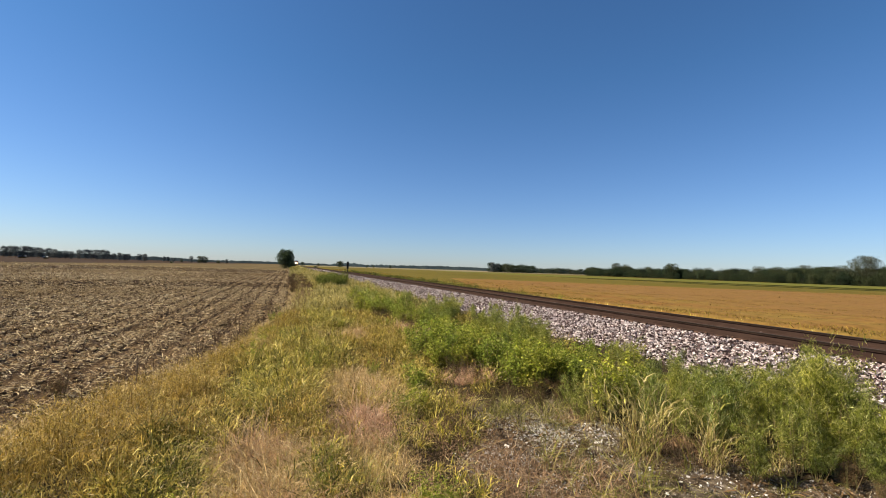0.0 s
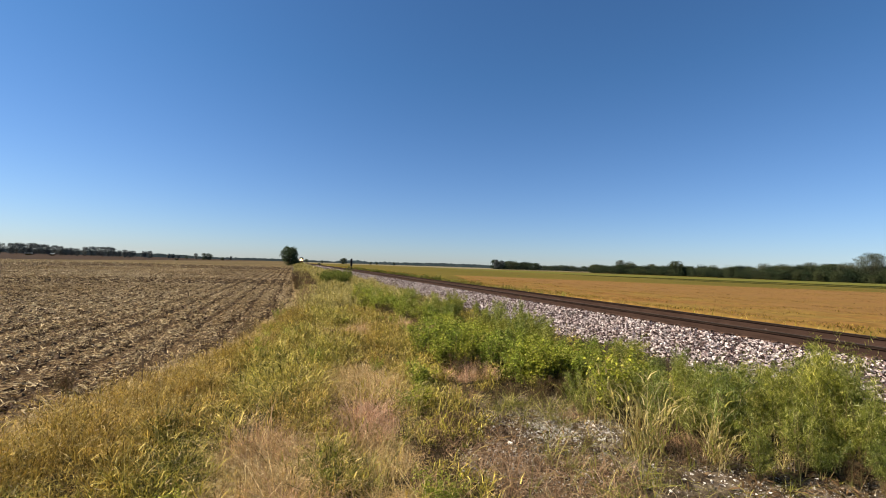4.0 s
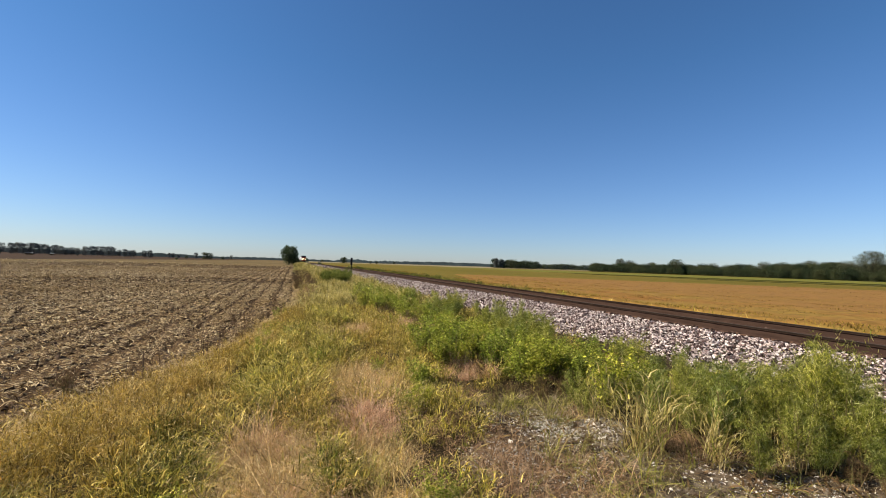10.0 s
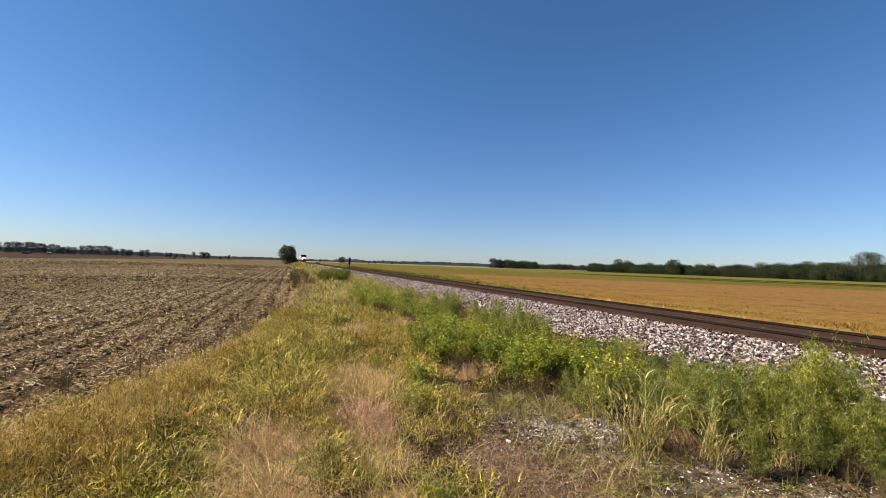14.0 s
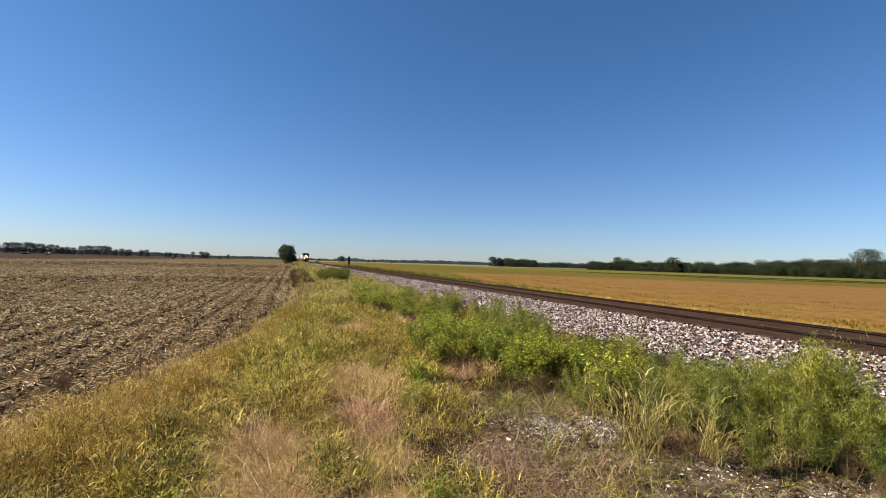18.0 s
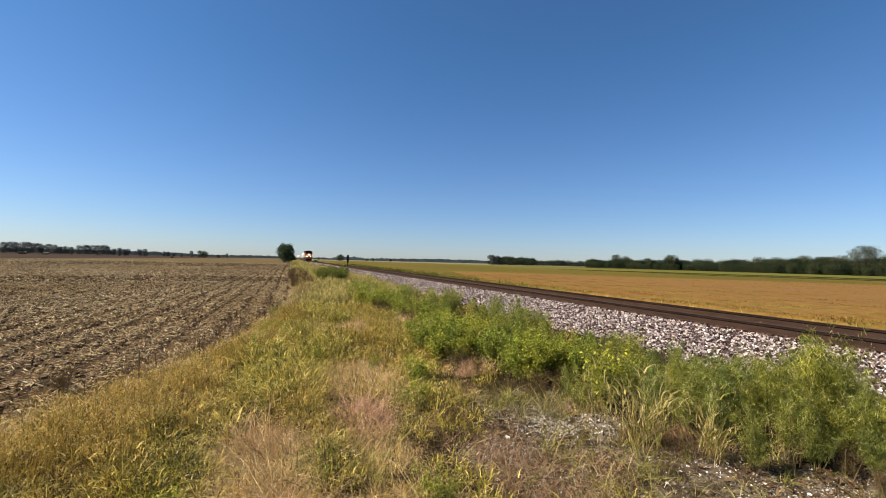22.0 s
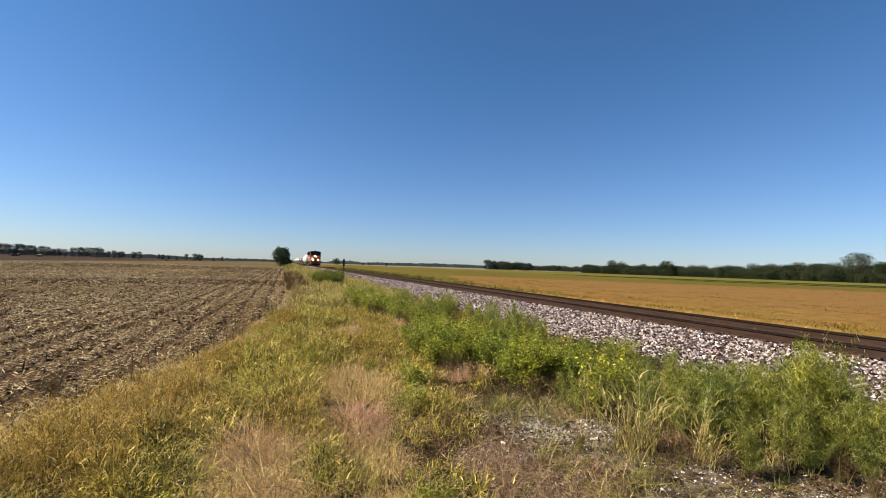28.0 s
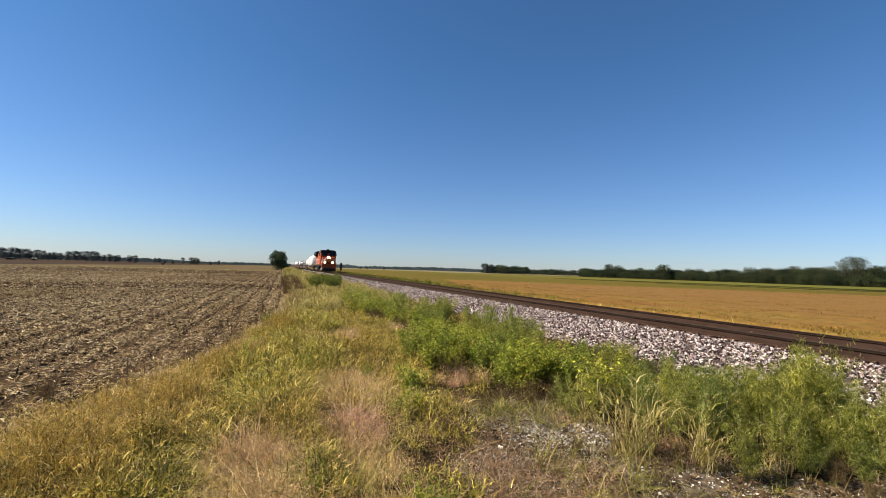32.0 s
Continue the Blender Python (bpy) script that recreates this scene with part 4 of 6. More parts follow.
# gravel on the bare patch
M_GRAVEL = blade_mat("pale_gravel", [(0, (0.20, 0.175, 0.155)), (0.5, (0.55, 0.50, 0.455)), (1, (0.98, 0.94, 0.88))], translucent=0.0, rough=0.85, vary=0.0)
n = 90000
x, y = rng.uniform(1.0, 5.0, n), rng.uniform(1.3, 4.4, n)
k = rng.uniform(0, 1, n) < (1 - bare(x, y)) * (0.05 + 0.22 * np.clip(0.3 + wave(x * 5, y * 6 + 1), 0, 1) + 0.75 * np.exp(-in_blob(x, y, 2.45, 3.8, 0.5, 0.3)) * np.clip(0.7 + 0.9 * wave(x * 7, y * 9), 0, 1))
x, y = x[k], y[k]
pos = np.stack([x, y, ground_z(x, y) + 0.004], -1)
tagged(new("gravel", mesh_of("gravel", *scatter(*stone_template(33), pos, any_turn(len(x)), (rng.gamma(2.2, 0.009, len(x)) + 0.007) * (0.55 + 0.45 * np.exp(-in_blob(x, y, 2.45, 3.8, 0.7, 0.5)))), M_GRAVEL)),
       "scattered pale gravel on the bare verge", "gravel", kind="stuff")

# curled dead leaves and broken stems on the bare earth
n = 16000
x, y = rng.uniform(1.0, 5.6, n), rng.uniform(1.2, 4.6, n)
k = rng.uniform(0, 1, n) < (1 - bare(x, y)) * np.clip(0.35 + 0.7 * wave(x * 4 + 1, y * 5), 0.05, 1)
x, y = x[k], y[k]
m = len(x)
pos = np.stack([x, y, ground_z(x, y) + rng.uniform(0.004, 0.03, m)], -1)
sz = rng.uniform(0.02, 0.06, m)
tagged(new("dead_leaf_litter", mesh_of("dead_leaf_litter", *scatter(*FLAKE, pos, turn(rng.uniform(0, 6.28, m), rng.normal(0, 0.4, m), rng.normal(0, 0.5, m)), np.stack([sz * 1.5, sz, sz], -1)), G_BROWN)),
       "curled brown dead leaves on the bare verge", "leaf litter", kind="stuff")

# a spill of pale stone beside the far ballast
n = 700
x, y = rng.normal(4.3, 0.35, n), rng.normal(31, 1.3, n)
pos = np.stack([x, y, ground_z(x, y) + 0.02 + 0.12 * np.exp(-in_blob(x, y, 4.3, 31, 0.4, 1.5))], -1)
tagged(new("stone_spill", mesh_of("stone_spill", *scatter(*stone_template(34), pos, any_turn(n), rng.uniform(0.06, 0.14, n)), M_GRAVEL)),
       "small spill of pale stone in the grass", "gravel", kind="stuff")

# ---- weeds ----
LEAF = ([(0, -0.5, 0), (0.22, -0.05, 0.05), (-0.22, -0.05, 0.05), (0, 0.5, -0.06)], [(0, 1, 3), (0, 3, 2)])
NEEDLE = ([(0, -0.5, 0), (0.034, 0.0, 0.03), (-0.034, 0.0, 0.03), (0, 0.5, -0.04)], [(0, 1, 3), (0, 3, 2)])


def shoots(n, height, spread, seed, branch=6):
    """Stems from one root with side branches: stem mesh arrays and points along them."""
    r = np.random.default_rng(seed)
    segs, pts = [], []
    for i in range(n):
        a, lean = r.uniform(0, 6.28), abs(r.normal(0.35, 0.22)) * spread
        h = height * r.uniform(0.6, 1.05)
        base = np.array([r.normal(0, 0.05 * spread), r.normal(0, 0.05 * spread), -0.02])
        tip = base + np.array([math.cos(a) * lean * h, math.sin(a) * lean * h, h])
        segs.append((base, tip, 0.007))
        for s in np.linspace(0.25, 1.0, 14):
            pts.append((base + (tip - base) * s, tip - base))
        for b in range(branch):
            s = r.uniform(0.2, 0.9)
            o = base + (tip - base) * s
            ba, bl = r.uniform(0, 6.28), h * r.uniform(0.18, 0.42) * (1.15 - s)
            e = o + np.array([math.cos(ba) * bl * 0.8, math.sin(ba) * bl * 0.8, bl * 0.75])
            segs.append((o, e, 0.004))
            for q in np.linspace(0.2, 1.0, 9):
                pts.append((o + (e - o) * q, e - o))
    sv, st = [], []
    for i, (p, q, w) in enumerate(segs):
        sv += [p + (w, 0, 0), p + (-w * 0.5, w * 0.87, 0), p + (-w * 0.5, -w * 0.87, 0), q]
        o = 4 * i
        st += [(o, o + 1, o + 3), (o + 1, o + 2, o + 3), (o + 2, o, o + 3)]
    return np.array(sv), np.array(st), np.array([p for p, _ in pts])


def weed(name, label, category, n, height, spread, seed, tmpl, mat, leaf0, leaf1, per, jitter, branch=6, rise=0.4):
    """One weed plant: its stems and its foliage."""
    global rng
    sv, st, pts = shoots(n, height, spread, seed, branch)
    r = np.random.default_rng(seed + 500)
    p = np.repeat(pts, per, 0) + r.normal(0, jitter, (len(pts) * per, 3))
    m = len(p)
    rot = turn(r.uniform(0, 6.28, m), r.normal(0, 0.5, m), r.normal(rise, 0.5, m))
    lv, lt = scatter(*tmpl, p, rot, r.uniform(leaf0, leaf1, m))
    lv[:, 2] = np.maximum(lv[:, 2], 0.005)
    root = tagged(new(name), label, category)
    tagged(part("stem", mesh_of("stem", sv, st, G_STEM), None, root), kind="stuff")
    tagged(part("foliage", mesh_of("foliage", lv, lt, mat), None, root), kind="stuff")
    return root


def plant(protos, spots, group):
    """Copies of the prototypes at (x, y, size)."""
    for i, (x, y, s) in enumerate(spots):
        p = protos[i % len(protos)]
        o = copy_thing(p, pose(x, y, float(ground_z(x, y)) - 0.01, 0, 0, (i * 77) % 360))
        o.scale = (s, s, s)
        tagged(o, group=group)
    for p in protos:
        for c in list(p.children):
            bpy.data.objects.remove(c)
        bpy.data.objects.remove(p)


feathery = [weed("feathery_bush", "feathery grey-green weed bush with fine drooping leaves", "bush", 10, 0.95, 0.55, 60 + k, NEEDLE, G_BUSH, 0.026, 0.07, 5, 0.022, 9, 1.0) for k in range(4)]
feathery_far = [weed("feathery_bush", "feathery grey-green weed bush with fine drooping leaves", "bush", 9, 0.85, 1.0, 66 + k, NEEDLE, G_BUSHDARK, 0.07, 0.16, 2, 0.05, 6, 0.7) for k in range(3)]
r = np.random.default_rng(5)
spots = [(4.55, 2.75, 1.08), (4.7, 2.6, 1.0), (4.8, 2.85, 1.1), (3.7, 3.3, 0.6), (4.6, 3.3, 0.8), (5.2, 3.1, 0.85), (4.8, 1.85, 0.8), (5.5, 1.9, 0.8), (4.45, 2.0, 0.7), (3.9, 2.3, 0.5), (4.15, 2.05, 0.45),
         (2.95, 3.95, 0.5), (3.25, 3.85, 0.58), (3.55, 3.75, 0.6), (3.4, 4.3, 0.6), (3.8, 4.2, 0.6), (3.1, 4.35, 0.5), (3.65, 3.45, 0.55), (4.3, 4.3, 0.6), (4.0, 4.7, 0.55),
         (4.1, 3.8, 0.6), (3.9, 5.2, 0.6), (4.5, 4.9, 0.7), (4.9, 5.4, 0.7), (5.1, 6.0, 0.62), (5.4, 5.0, 0.62), (4.6, 5.9, 0.6), (4.2, 6.2, 0.6),
         (4.4, 8.9, 0.85), (4.9, 8.6, 0.95), (4.65, 9.6, 0.95), (5.1, 9.3, 0.8), (4.2, 9.4, 0.8), (4.5, 12.0, 0.95), (4.9, 12.8, 0.9), (4.1, 12.6, 0.8), (4.4, 13.6, 0.9), (3.6, 11.6, 0.7), (3.7, 14.5, 0.9), (3.3, 16.0, 0.9), (4.4, 16.5, 0.8)]
spots += [(x + r.uniform(-0.1, 0.1), y + r.uniform(-0.1, 0.1), r.uniform(0.62, 0.82)) for x in (3.45, 3.75, 4.05, 4.35) for y in (3.1, 3.5)]
spots += [(x + r.uniform(-0.15, 0.15), y + r.uniform(-0.15, 0.15), r.uniform(0.42, 0.58)) for x in (4.0, 4.4, 4.8, 5.2) for y in (4.0, 4.5)]
spots += [(x + r.uniform(-0.12, 0.12), y + r.uniform(-0.1, 0.1), r.uniform(0.6, 0.95) * 0.98) for x in np.arange(3.55, 5.8, 0.3) for y in (2.35, 2.95)]
spots += [(4.3 + r.uniform(-0.5, 0.5), y, r.uniform(0.5, 0.8)) for y in np.linspace(8.5, 19, 14)]
far_spots = [(y * math.tan(radians(r.uniform(3.7, 7.3))), y, r.uniform(0.9, 1.4)) for y in np.linspace(28, 37, 34)]
spots += [(cx + r.normal(0, sx), cy + r.normal(0, sy), r.uniform(0.55, 0.85)) for cx, cy, sx, sy, n in ((4.2, 7.3, 0.45, 0.35, 20), (4.7, 12.6, 0.5, 0.6, 9)) for _ in range(n)]
spots += [(2.9 + r.uniform(-0.5, 0.6), y, r.uniform(0.7, 1.0)) for y in np.linspace(15, 21, 6)]
far_spots += [(12.9 + r.uniform(-0.6, 1.1), y + r.uniform(-1, 1), r.uniform(0.5, 1.0)) for y in np.linspace(32, 98, 100)]
spots += [(13.2, 19.5, 0.7), (13.4, 20.3, 0.6), (13.2, 16.0, 0.5), (13.4, 16.6, 0.4)]
plant(feathery, spots, "feathery bushes on the verge")
plant(feathery_far, far_spots, "feathery bushes on the verge")

leafy = [weed("leafy_weed", "bright green broad-leaved weed clump among the grass", "weed", 11, 0.66, 0.8, 80 + k, LEAF, G_LEAF, 0.026, 0.058, 2, 0.03, 4) for k in range(4)]
spots = [(3.0, 5.4, 0.95), (3.35, 5.3, 1.0), (3.6, 5.5, 0.9), (3.2, 5.9, 0.95), (3.75, 5.0, 0.9), (2.4, 6.6, 1.0), (2.65, 6.9, 1.1), (2.3, 7.3, 1.1), (2.9, 7.2, 1.0), (2.55, 7.8, 1.1), (1.45, 5.05, 0.75), (1.6, 5.15, 0.6),
         (3.25, 3.9, 1.1), (3.4, 4.1, 1.0), (1.27, 4.34, 0.55), (1.38, 4.5, 0.5), (1.15, 4.45, 0.45), (0.87, 2.73, 0.4), (1.02, 2.68, 0.36), (0.94, 2.6, 0.38), (0.32, 3.1, 0.33), (0.27, 3.35, 0.36), (0.38, 3.6, 0.3), (0.4, 6.5, 0.6), (2.2, 14.5, 1.2), (2.6, 15.5, 1.2), (2.5, 13.6, 1.1), (3.2, 9.0, 0.9), (3.3, 10.2, 0.9), (2.7, 11.0, 0.9),
         (-0.6, 2.9, 0.45), (3.95, 4.2, 0.8), (3.0, 12.4, 1.1), (2.2, 9.6, 0.8), (2.1, 7.0, 1.0), (2.2, 6.3, 0.8), (3.4, 6.3, 0.9), (2.9, 6.2, 0.9)]
spots += [(r.uniform(2.0, 4.2), r.uniform(6.0, 12.0), r.uniform(0.5, 0.95)) for _ in range(26)]
spots += [(cx + r.normal(0, sx), cy + r.normal(0, sy), r.uniform(0.55, 0.95)) for cx, cy, sx, sy, n in ((2.75, 7.1, 0.35, 0.4, 18), (3.55, 5.55, 0.45, 0.25, 24), (2.6, 13.4, 0.35, 0.8, 18), (3.3, 9.6, 0.5, 0.8, 12)) for _ in range(n)]
spots += [(r.uniform(2.0, 3.4), r.uniform(12.0, 19.0), r.uniform(0.6, 1.1)) for _ in range(18)]
spots += [(r.uniform(-0.5, 1.2), r.uniform(6.0, 14.0), r.uniform(0.35, 0.65)) for _ in range(14)]
spots = [q for q in spots if in_blob(q[0], q[1], 2.6, 9.6, 0.5, 0.7) > 1 and in_blob(q[0], q[1], 2.5, 12.1, 0.4, 1.0) > 1]
plant(leafy, spots, "leafy weeds on the verge")
dead = [weed("dead_weed", "dry brown dead weed with curled leaves", "weed", 9, 0.6, 1.0, 120 + k, NEEDLE, G_BROWN, 0.02, 0.05, 3, 0.03, 7) for k in range(2)]
spots = [(0.75 + r.uniform(-0.55, 0.55), y, r.uniform(0.9, 1.4)) for y in np.linspace(27, 54, 110)] + [(2.5 + r.uniform(-0.35, 0.35), y, r.uniform(0.6, 0.9)) for y in np.linspace(11.2, 13.0, 9)] + [(2.7 + r.uniform(-0.3, 0.3), y, r.uniform(0.6, 0.9)) for y in np.linspace(9.5, 12.5, 5)]
spots += [(2.2, 4.55, 0.5), (2.5, 4.7, 0.55), (2.9, 4.7, 0.55), (3.25, 4.6, 0.5), (2.0, 4.9, 0.45), (2.75, 4.4, 0.4), (2.3, 5.9, 0.7), (2.55, 5.7, 0.6), (2.7, 4.5, 0.7), (3.1, 4.6, 0.7), (2.0, 5.4, 0.5), (-1.0, 10.4, 0.7), (-0.9, 11.2, 0.8), (3.9, 1.9, 0.5), (4.2, 1.75, 0.5), (4.5, 1.65, 0.5), (4.0, 2.15, 0.45), (4.75, 1.5, 0.5), (4.35, 1.45, 0.4), (-2.75, 7.1, 0.75), (-2.9, 7.25, 0.6), (2.45, 3.2, 0.45), (2.75, 2.6, 0.4), (1.5, 3.9, 0.4)]
plant(dead, spots, "dead weeds on the verge")


def straw_tuft(seed, n, h, mat, label):
    """Tall dry stems from one root, with narrow arching leaves along them."""
    r = np.random.default_rng(seed)
    p = np.stack([r.normal(0, 0.06, n), r.normal(0, 0.06, n), np.full(n, -0.01)], -1)
    hs, ln, yw = r.uniform(0.45, 1.05, n) * h, np.abs(r.normal(0.7, 0.45, n)), r.uniform(0, 6.28, n)
    v, t, tip, d = blades(p, hs, ln, r.uniform(0.003, 0.0065, n), yw, 4, 0.25)
    root = tagged(new("grass_tuft"), label, "grass tuft")
    tagged(part("stem", mesh_of("stem", v, t, G_DRYSTEM), None, root, "dry straw-coloured stems"), kind="stuff")
    i = np.repeat(np.arange(n), 3)
    s = r.uniform(0.15, 0.95, len(i))
    q = p[i] + d[i] * (ln[i] * hs[i] * s ** 1.8)[:, None]
    q[:, 2] += hs[i] * (s - 0.25 * np.minimum(ln[i], 1.6) * s ** 2.5)
    v, t, _, _ = blades(q, r.uniform(0.07, 0.2, len(i)), np.abs(r.normal(1.1, 0.5, len(i))), r.uniform(0.006, 0.014, len(i)), yw[i] + r.normal(0, 0.9, len(i)), 3, 0.35)
    tagged(part("foliage", mesh_of("foliage", v, t, mat), None, root), kind="stuff")
    k = r.uniform(0, 1, n) < 0.35
    tagged(part("seed_head", mesh_of("seed_head", *heads_at(tip[k], d[k], np.zeros(k.sum()), 0.03, 0.06), G_SEED), None, root), kind="stuff")
    return root


tufts = [straw_tuft(200 + k, 36, 0.78, (G_STRAW, G_TUFTLEAF)[k % 2], ("tall straw-yellow grass tuft", "tall green-yellow grass tuft")[k % 2]) for k in range(4)]
spots = [(2.85, 3.1, 1.0), (2.93, 3.02, 1.05), (3.0, 3.12, 1.0), (3.27, 2.72, 0.85), (3.3, 2.68, 0.8), (3.0, 3.75, 0.8),
         (1.2, 4.3, 0.6), (0.9, 3.6, 0.55), (3.8, 2.5, 0.6), (0.6, 2.9, 0.5)]
plant(tufts, spots, "grass tufts on the verge")


def broad_tuft(seed):
    """A few wide arching blades from one root."""
    r = np.random.default_rng(seed)
    n = 16
    p = np.stack([r.normal(0, 0.03, n), r.normal(0, 0.03, n), np.full(n, -0.01)], -1)
    v, t, tip, d = blades(p, r.uniform(0.3, 0.65, n), np.abs(r.normal(1.0, 0.4, n)), r.uniform(0.005, 0.009, n), r.uniform(0, 6.28, n), 5, 0.34)
    root = tagged(new("broad_grass"), "broad-bladed arching green grass on stony ground", "grass tuft")
    for k in range(n):
        part("blade", mesh_of("blade", v[k * 11:k * 11 + 11], t[:9], G_TUFTLEAF), None, root)
    return root


plant([broad_tuft(300 + k) for k in range(3)], [(2.35, 3.15, 0.75), (2.75, 2.95, 0.7), (3.65, 3.05, 0.95), (3.85, 2.95, 0.9), (2.0, 3.05, 0.6), (3.1, 2.75, 0.7), (2.2, 4.35, 0.7), (3.5, 3.45, 0.9), (2.55, 2.6, 0.6)],
      "broad grasses on the bare ground")


def fallen_stem(x, y, length, yaw):
    """One long dry stem bent over the grass, with a thin seed head."""
    p = np.array([[x, y, float(ground_z(x, y))]])
    v, t, tip, d = blades(p, np.array([length * 0.62]), np.array([1.3]), np.array([0.009]), np.array([yaw]), 6, 0.3)
    root = tagged(new("fallen_straw"), "long dry straw bent over the verge grass", "straw", "fallen straws in the verge")
    part("stalk", mesh_of("stalk", v, t, G_DRYSTEM), None, root)
    part("head", mesh_of("head", *heads_at(tip, d, np.zeros(1), 0.08, 0.12), G_SEED), None, root, "pale seed head")


for x, y, length, yaw in ([(-0.75, 3.55, 0.6, 0.5), (-0.6, 3.3, 0.5, 0.7), (-0.5, 3.45, 0.55, 0.9), (0.5, 3.0, 0.8, 0.9), (0.62, 3.05, 0.75, 1.1), (0.55, 2.85, 0.6, 0.8), (0.7, 3.2, 0.7, 0.6), (0.62, 2.55, 0.8, 0.35),
                                         (-0.1, 3.9, 0.45, 2.6), (0.1, 3.6, 0.4, 0.2), (-0.3, 3.5, 0.45, 0.4), (1.25, 3.1, 0.5, 0.3), (1.6, 3.4, 0.5, 2.2), (2.0, 3.0, 0.6, 0.5), (2.3, 2.9, 0.5, 2.8), (2.6, 2.7, 0.6, 0.4), (3.3, 2.6, 0.7, 0.1), (3.5, 2.4, 0.6, -0.3)]):
    fallen_stem(x, y, length, yaw)

# ---- bean field ----
M_BEANRIM = surface("yellow_bean_cover", [(0.35, (0.165, 0.105, 0.024)), (0.65, (0.275, 0.17, 0.042))], 2.2, big=(1.0, 0.8, 0.9), big_scale=0.3, rough=0.95, bump=0.3, bump_scale=6, dist=0.04)
bx, by = steps((13.7, 24, 60), (24, 46, 44), (46, 130, 30)), steps((-30, 0, 20), (0, 60, 150), (60, 140, 60), (140, 420, 40))
bean = grid_mesh(bx, by, lambda X, Y: 0.42 * smoothstep(13.7, 14.6, X) + 0.03 * wave(X * 4, Y * 3) - 0.25 * smoothstep(80, 83, X) + 0.03)
bme = mesh_of("bean_canopy", *bean, M_BEANSOIL, True)
bme.materials.append(M_GREENSTRIP)
bme.materials.append(M_BEANRIM)
bm_c = bean[0][bean[1]].mean(1)
rim = bm_c[:, 0] < 20.5 + 2.2 * wave(bm_c[:, 0] * 0.7, bm_c[:, 1] * 0.5) + 0.06 * np.maximum(bm_c[:, 1], 0)
olive = (bm_c[:, 0] > 80 - 1.2 * np.maximum(bm_c[:, 1] - 20, 0)) | (bm_c[:, 0] < 13.5 + 0.3 * (bm_c[:, 1] - 30))
bme.polygons.foreach_set("material_index", np.where(rim & ~olive, 2, olive).astype(np.int32))
tagged(new("bean_canopy", bme), "ripe golden-brown soybean crop in a wide field", "crop", kind="stuff")


def bean_rows(n, x0, x1, y0, y1, h0, h1):
    """Short upright growth over the crop's top."""
    x, y = rng.uniform(x0, x1, n), rng.uniform(y0, y1, n)
    z = 0.42 * smoothstep(13.7, 14.6, x) - 0.06
    v, t, _, _ = blades(np.stack([x, y, z], -1), rng.uniform(h0, h1, n) * (0.8 + 0.35 * wave(x * 2, y * 1.5)), rng.uniform(0.2, 1.0, n), 0.035 * (1 + y / 40), None, 2)
    return v, t


tagged(new("bean_plants", mesh_of("bean_plants", *join([bean_rows(30000, 17, 30, -4, 50, 0.10, 0.18), bean_rows(16000, 30, 46, 0, 55, 0.10, 0.18), bean_rows(14000, 46, 78, 5, 40, 0.12, 0.2)]), G_BEAN)),
       "dry golden-brown bean plants in the ripe field", "crop", kind="stuff")
tagged(new("bean_edge_plants", mesh_of("bean_edge_plants", *join([bean_rows(26000, 13.6, 16.5, -4, 60, 0.08, 0.22), bean_rows(22000, 15.5, 23, -4, 60, 0.08, 0.17), bean_rows(7000, 22, 27, -2, 60, 0.10, 0.17), bean_rows(8000, 13.6, 18, 60, 160, 0.2, 0.4)]), G_BEANEDGE)),
       "yellow-green bean plants along the field edge", "crop", kind="stuff")

# ---- trees ----


def tree(name, label, height, width, seed, mat, clumps, leaves, leaf, trunk=0.3, low=0.25, open_=1.0, split=False):
    """Tapered trunk, limbs and a crown of leaf clumps with gaps."""
    r = np.random.default_rng(seed)
    root = tagged(new(name), label, "tree")
    part("trunk", rod((0, 0, -0.3), (r.normal(0, 0.1), r.normal(0, 0.1), height * 0.62), trunk, trunk * 0.35, 8), M_BARK, root)
    cs, sz = [], []
    for i in range(clumps):
        h = height * (low + (0.94 - low) * r.uniform(0, 1) ** 0.85)
        s = (h / height - low) / (1 - low)
        rad = width * 0.5 * math.sqrt(max(0.03, 1 - (1.7 * s - 0.75) ** 2)) * r.uniform(0.35, 0.95)
        a = r.uniform(0, 6.28)
        cs.append((math.cos(a) * rad, math.sin(a) * rad, h))
        sz.append(width * r.uniform(0.09, 0.17) * open_)
    limb = bmesh.new()
    for i in range(0, clumps, 3):
        z0 = max(height * 0.18, cs[i][2] * 0.55)
        rod((0, 0, z0), cs[i], trunk * 0.28, trunk * 0.06, 5, limb)
        if split:
            part("limb", limb, M_BARK, root)
            limb = bmesh.new()
    if split:
        limb.free()
    else:
        tagged(part("limbs", limb, M_BARK, root), kind="stuff")
    cs, sz = np.array(cs), np.array(sz)
    pick = r.integers(0, clumps, leaves)
    d = r.normal(size=(leaves, 3))
    d /= np.linalg.norm(d, axis=1)[:, None]
    p = cs[pick] + d * (sz[pick] * r.uniform(0.5, 1.1, leaves) ** 0.5)[:, None] * np.array([1.15, 1.15, 0.8])
    lv, lt = scatter(*LEAF, p, turn(r.uniform(0, 6.28, leaves), r.normal(0, 0.7, leaves), r.normal(0, 0.8, leaves)), r.uniform(0.6, 1.3, leaves)[:, None] * leaf * np.array([1.8, 1.1, 1]))
    part("crown", mesh_of("crown", lv, lt, mat), None, root)
    return root


lone = tree("lone_tree", "dark green leafy tree standing alone beside the railway", 7.6, 6.0, 3, G_TREE, 90, 16000, 0.22, 0.28, 0.06, 1.25, True)
lone.matrix_basis = pose(-1.7, 186, 0.2)
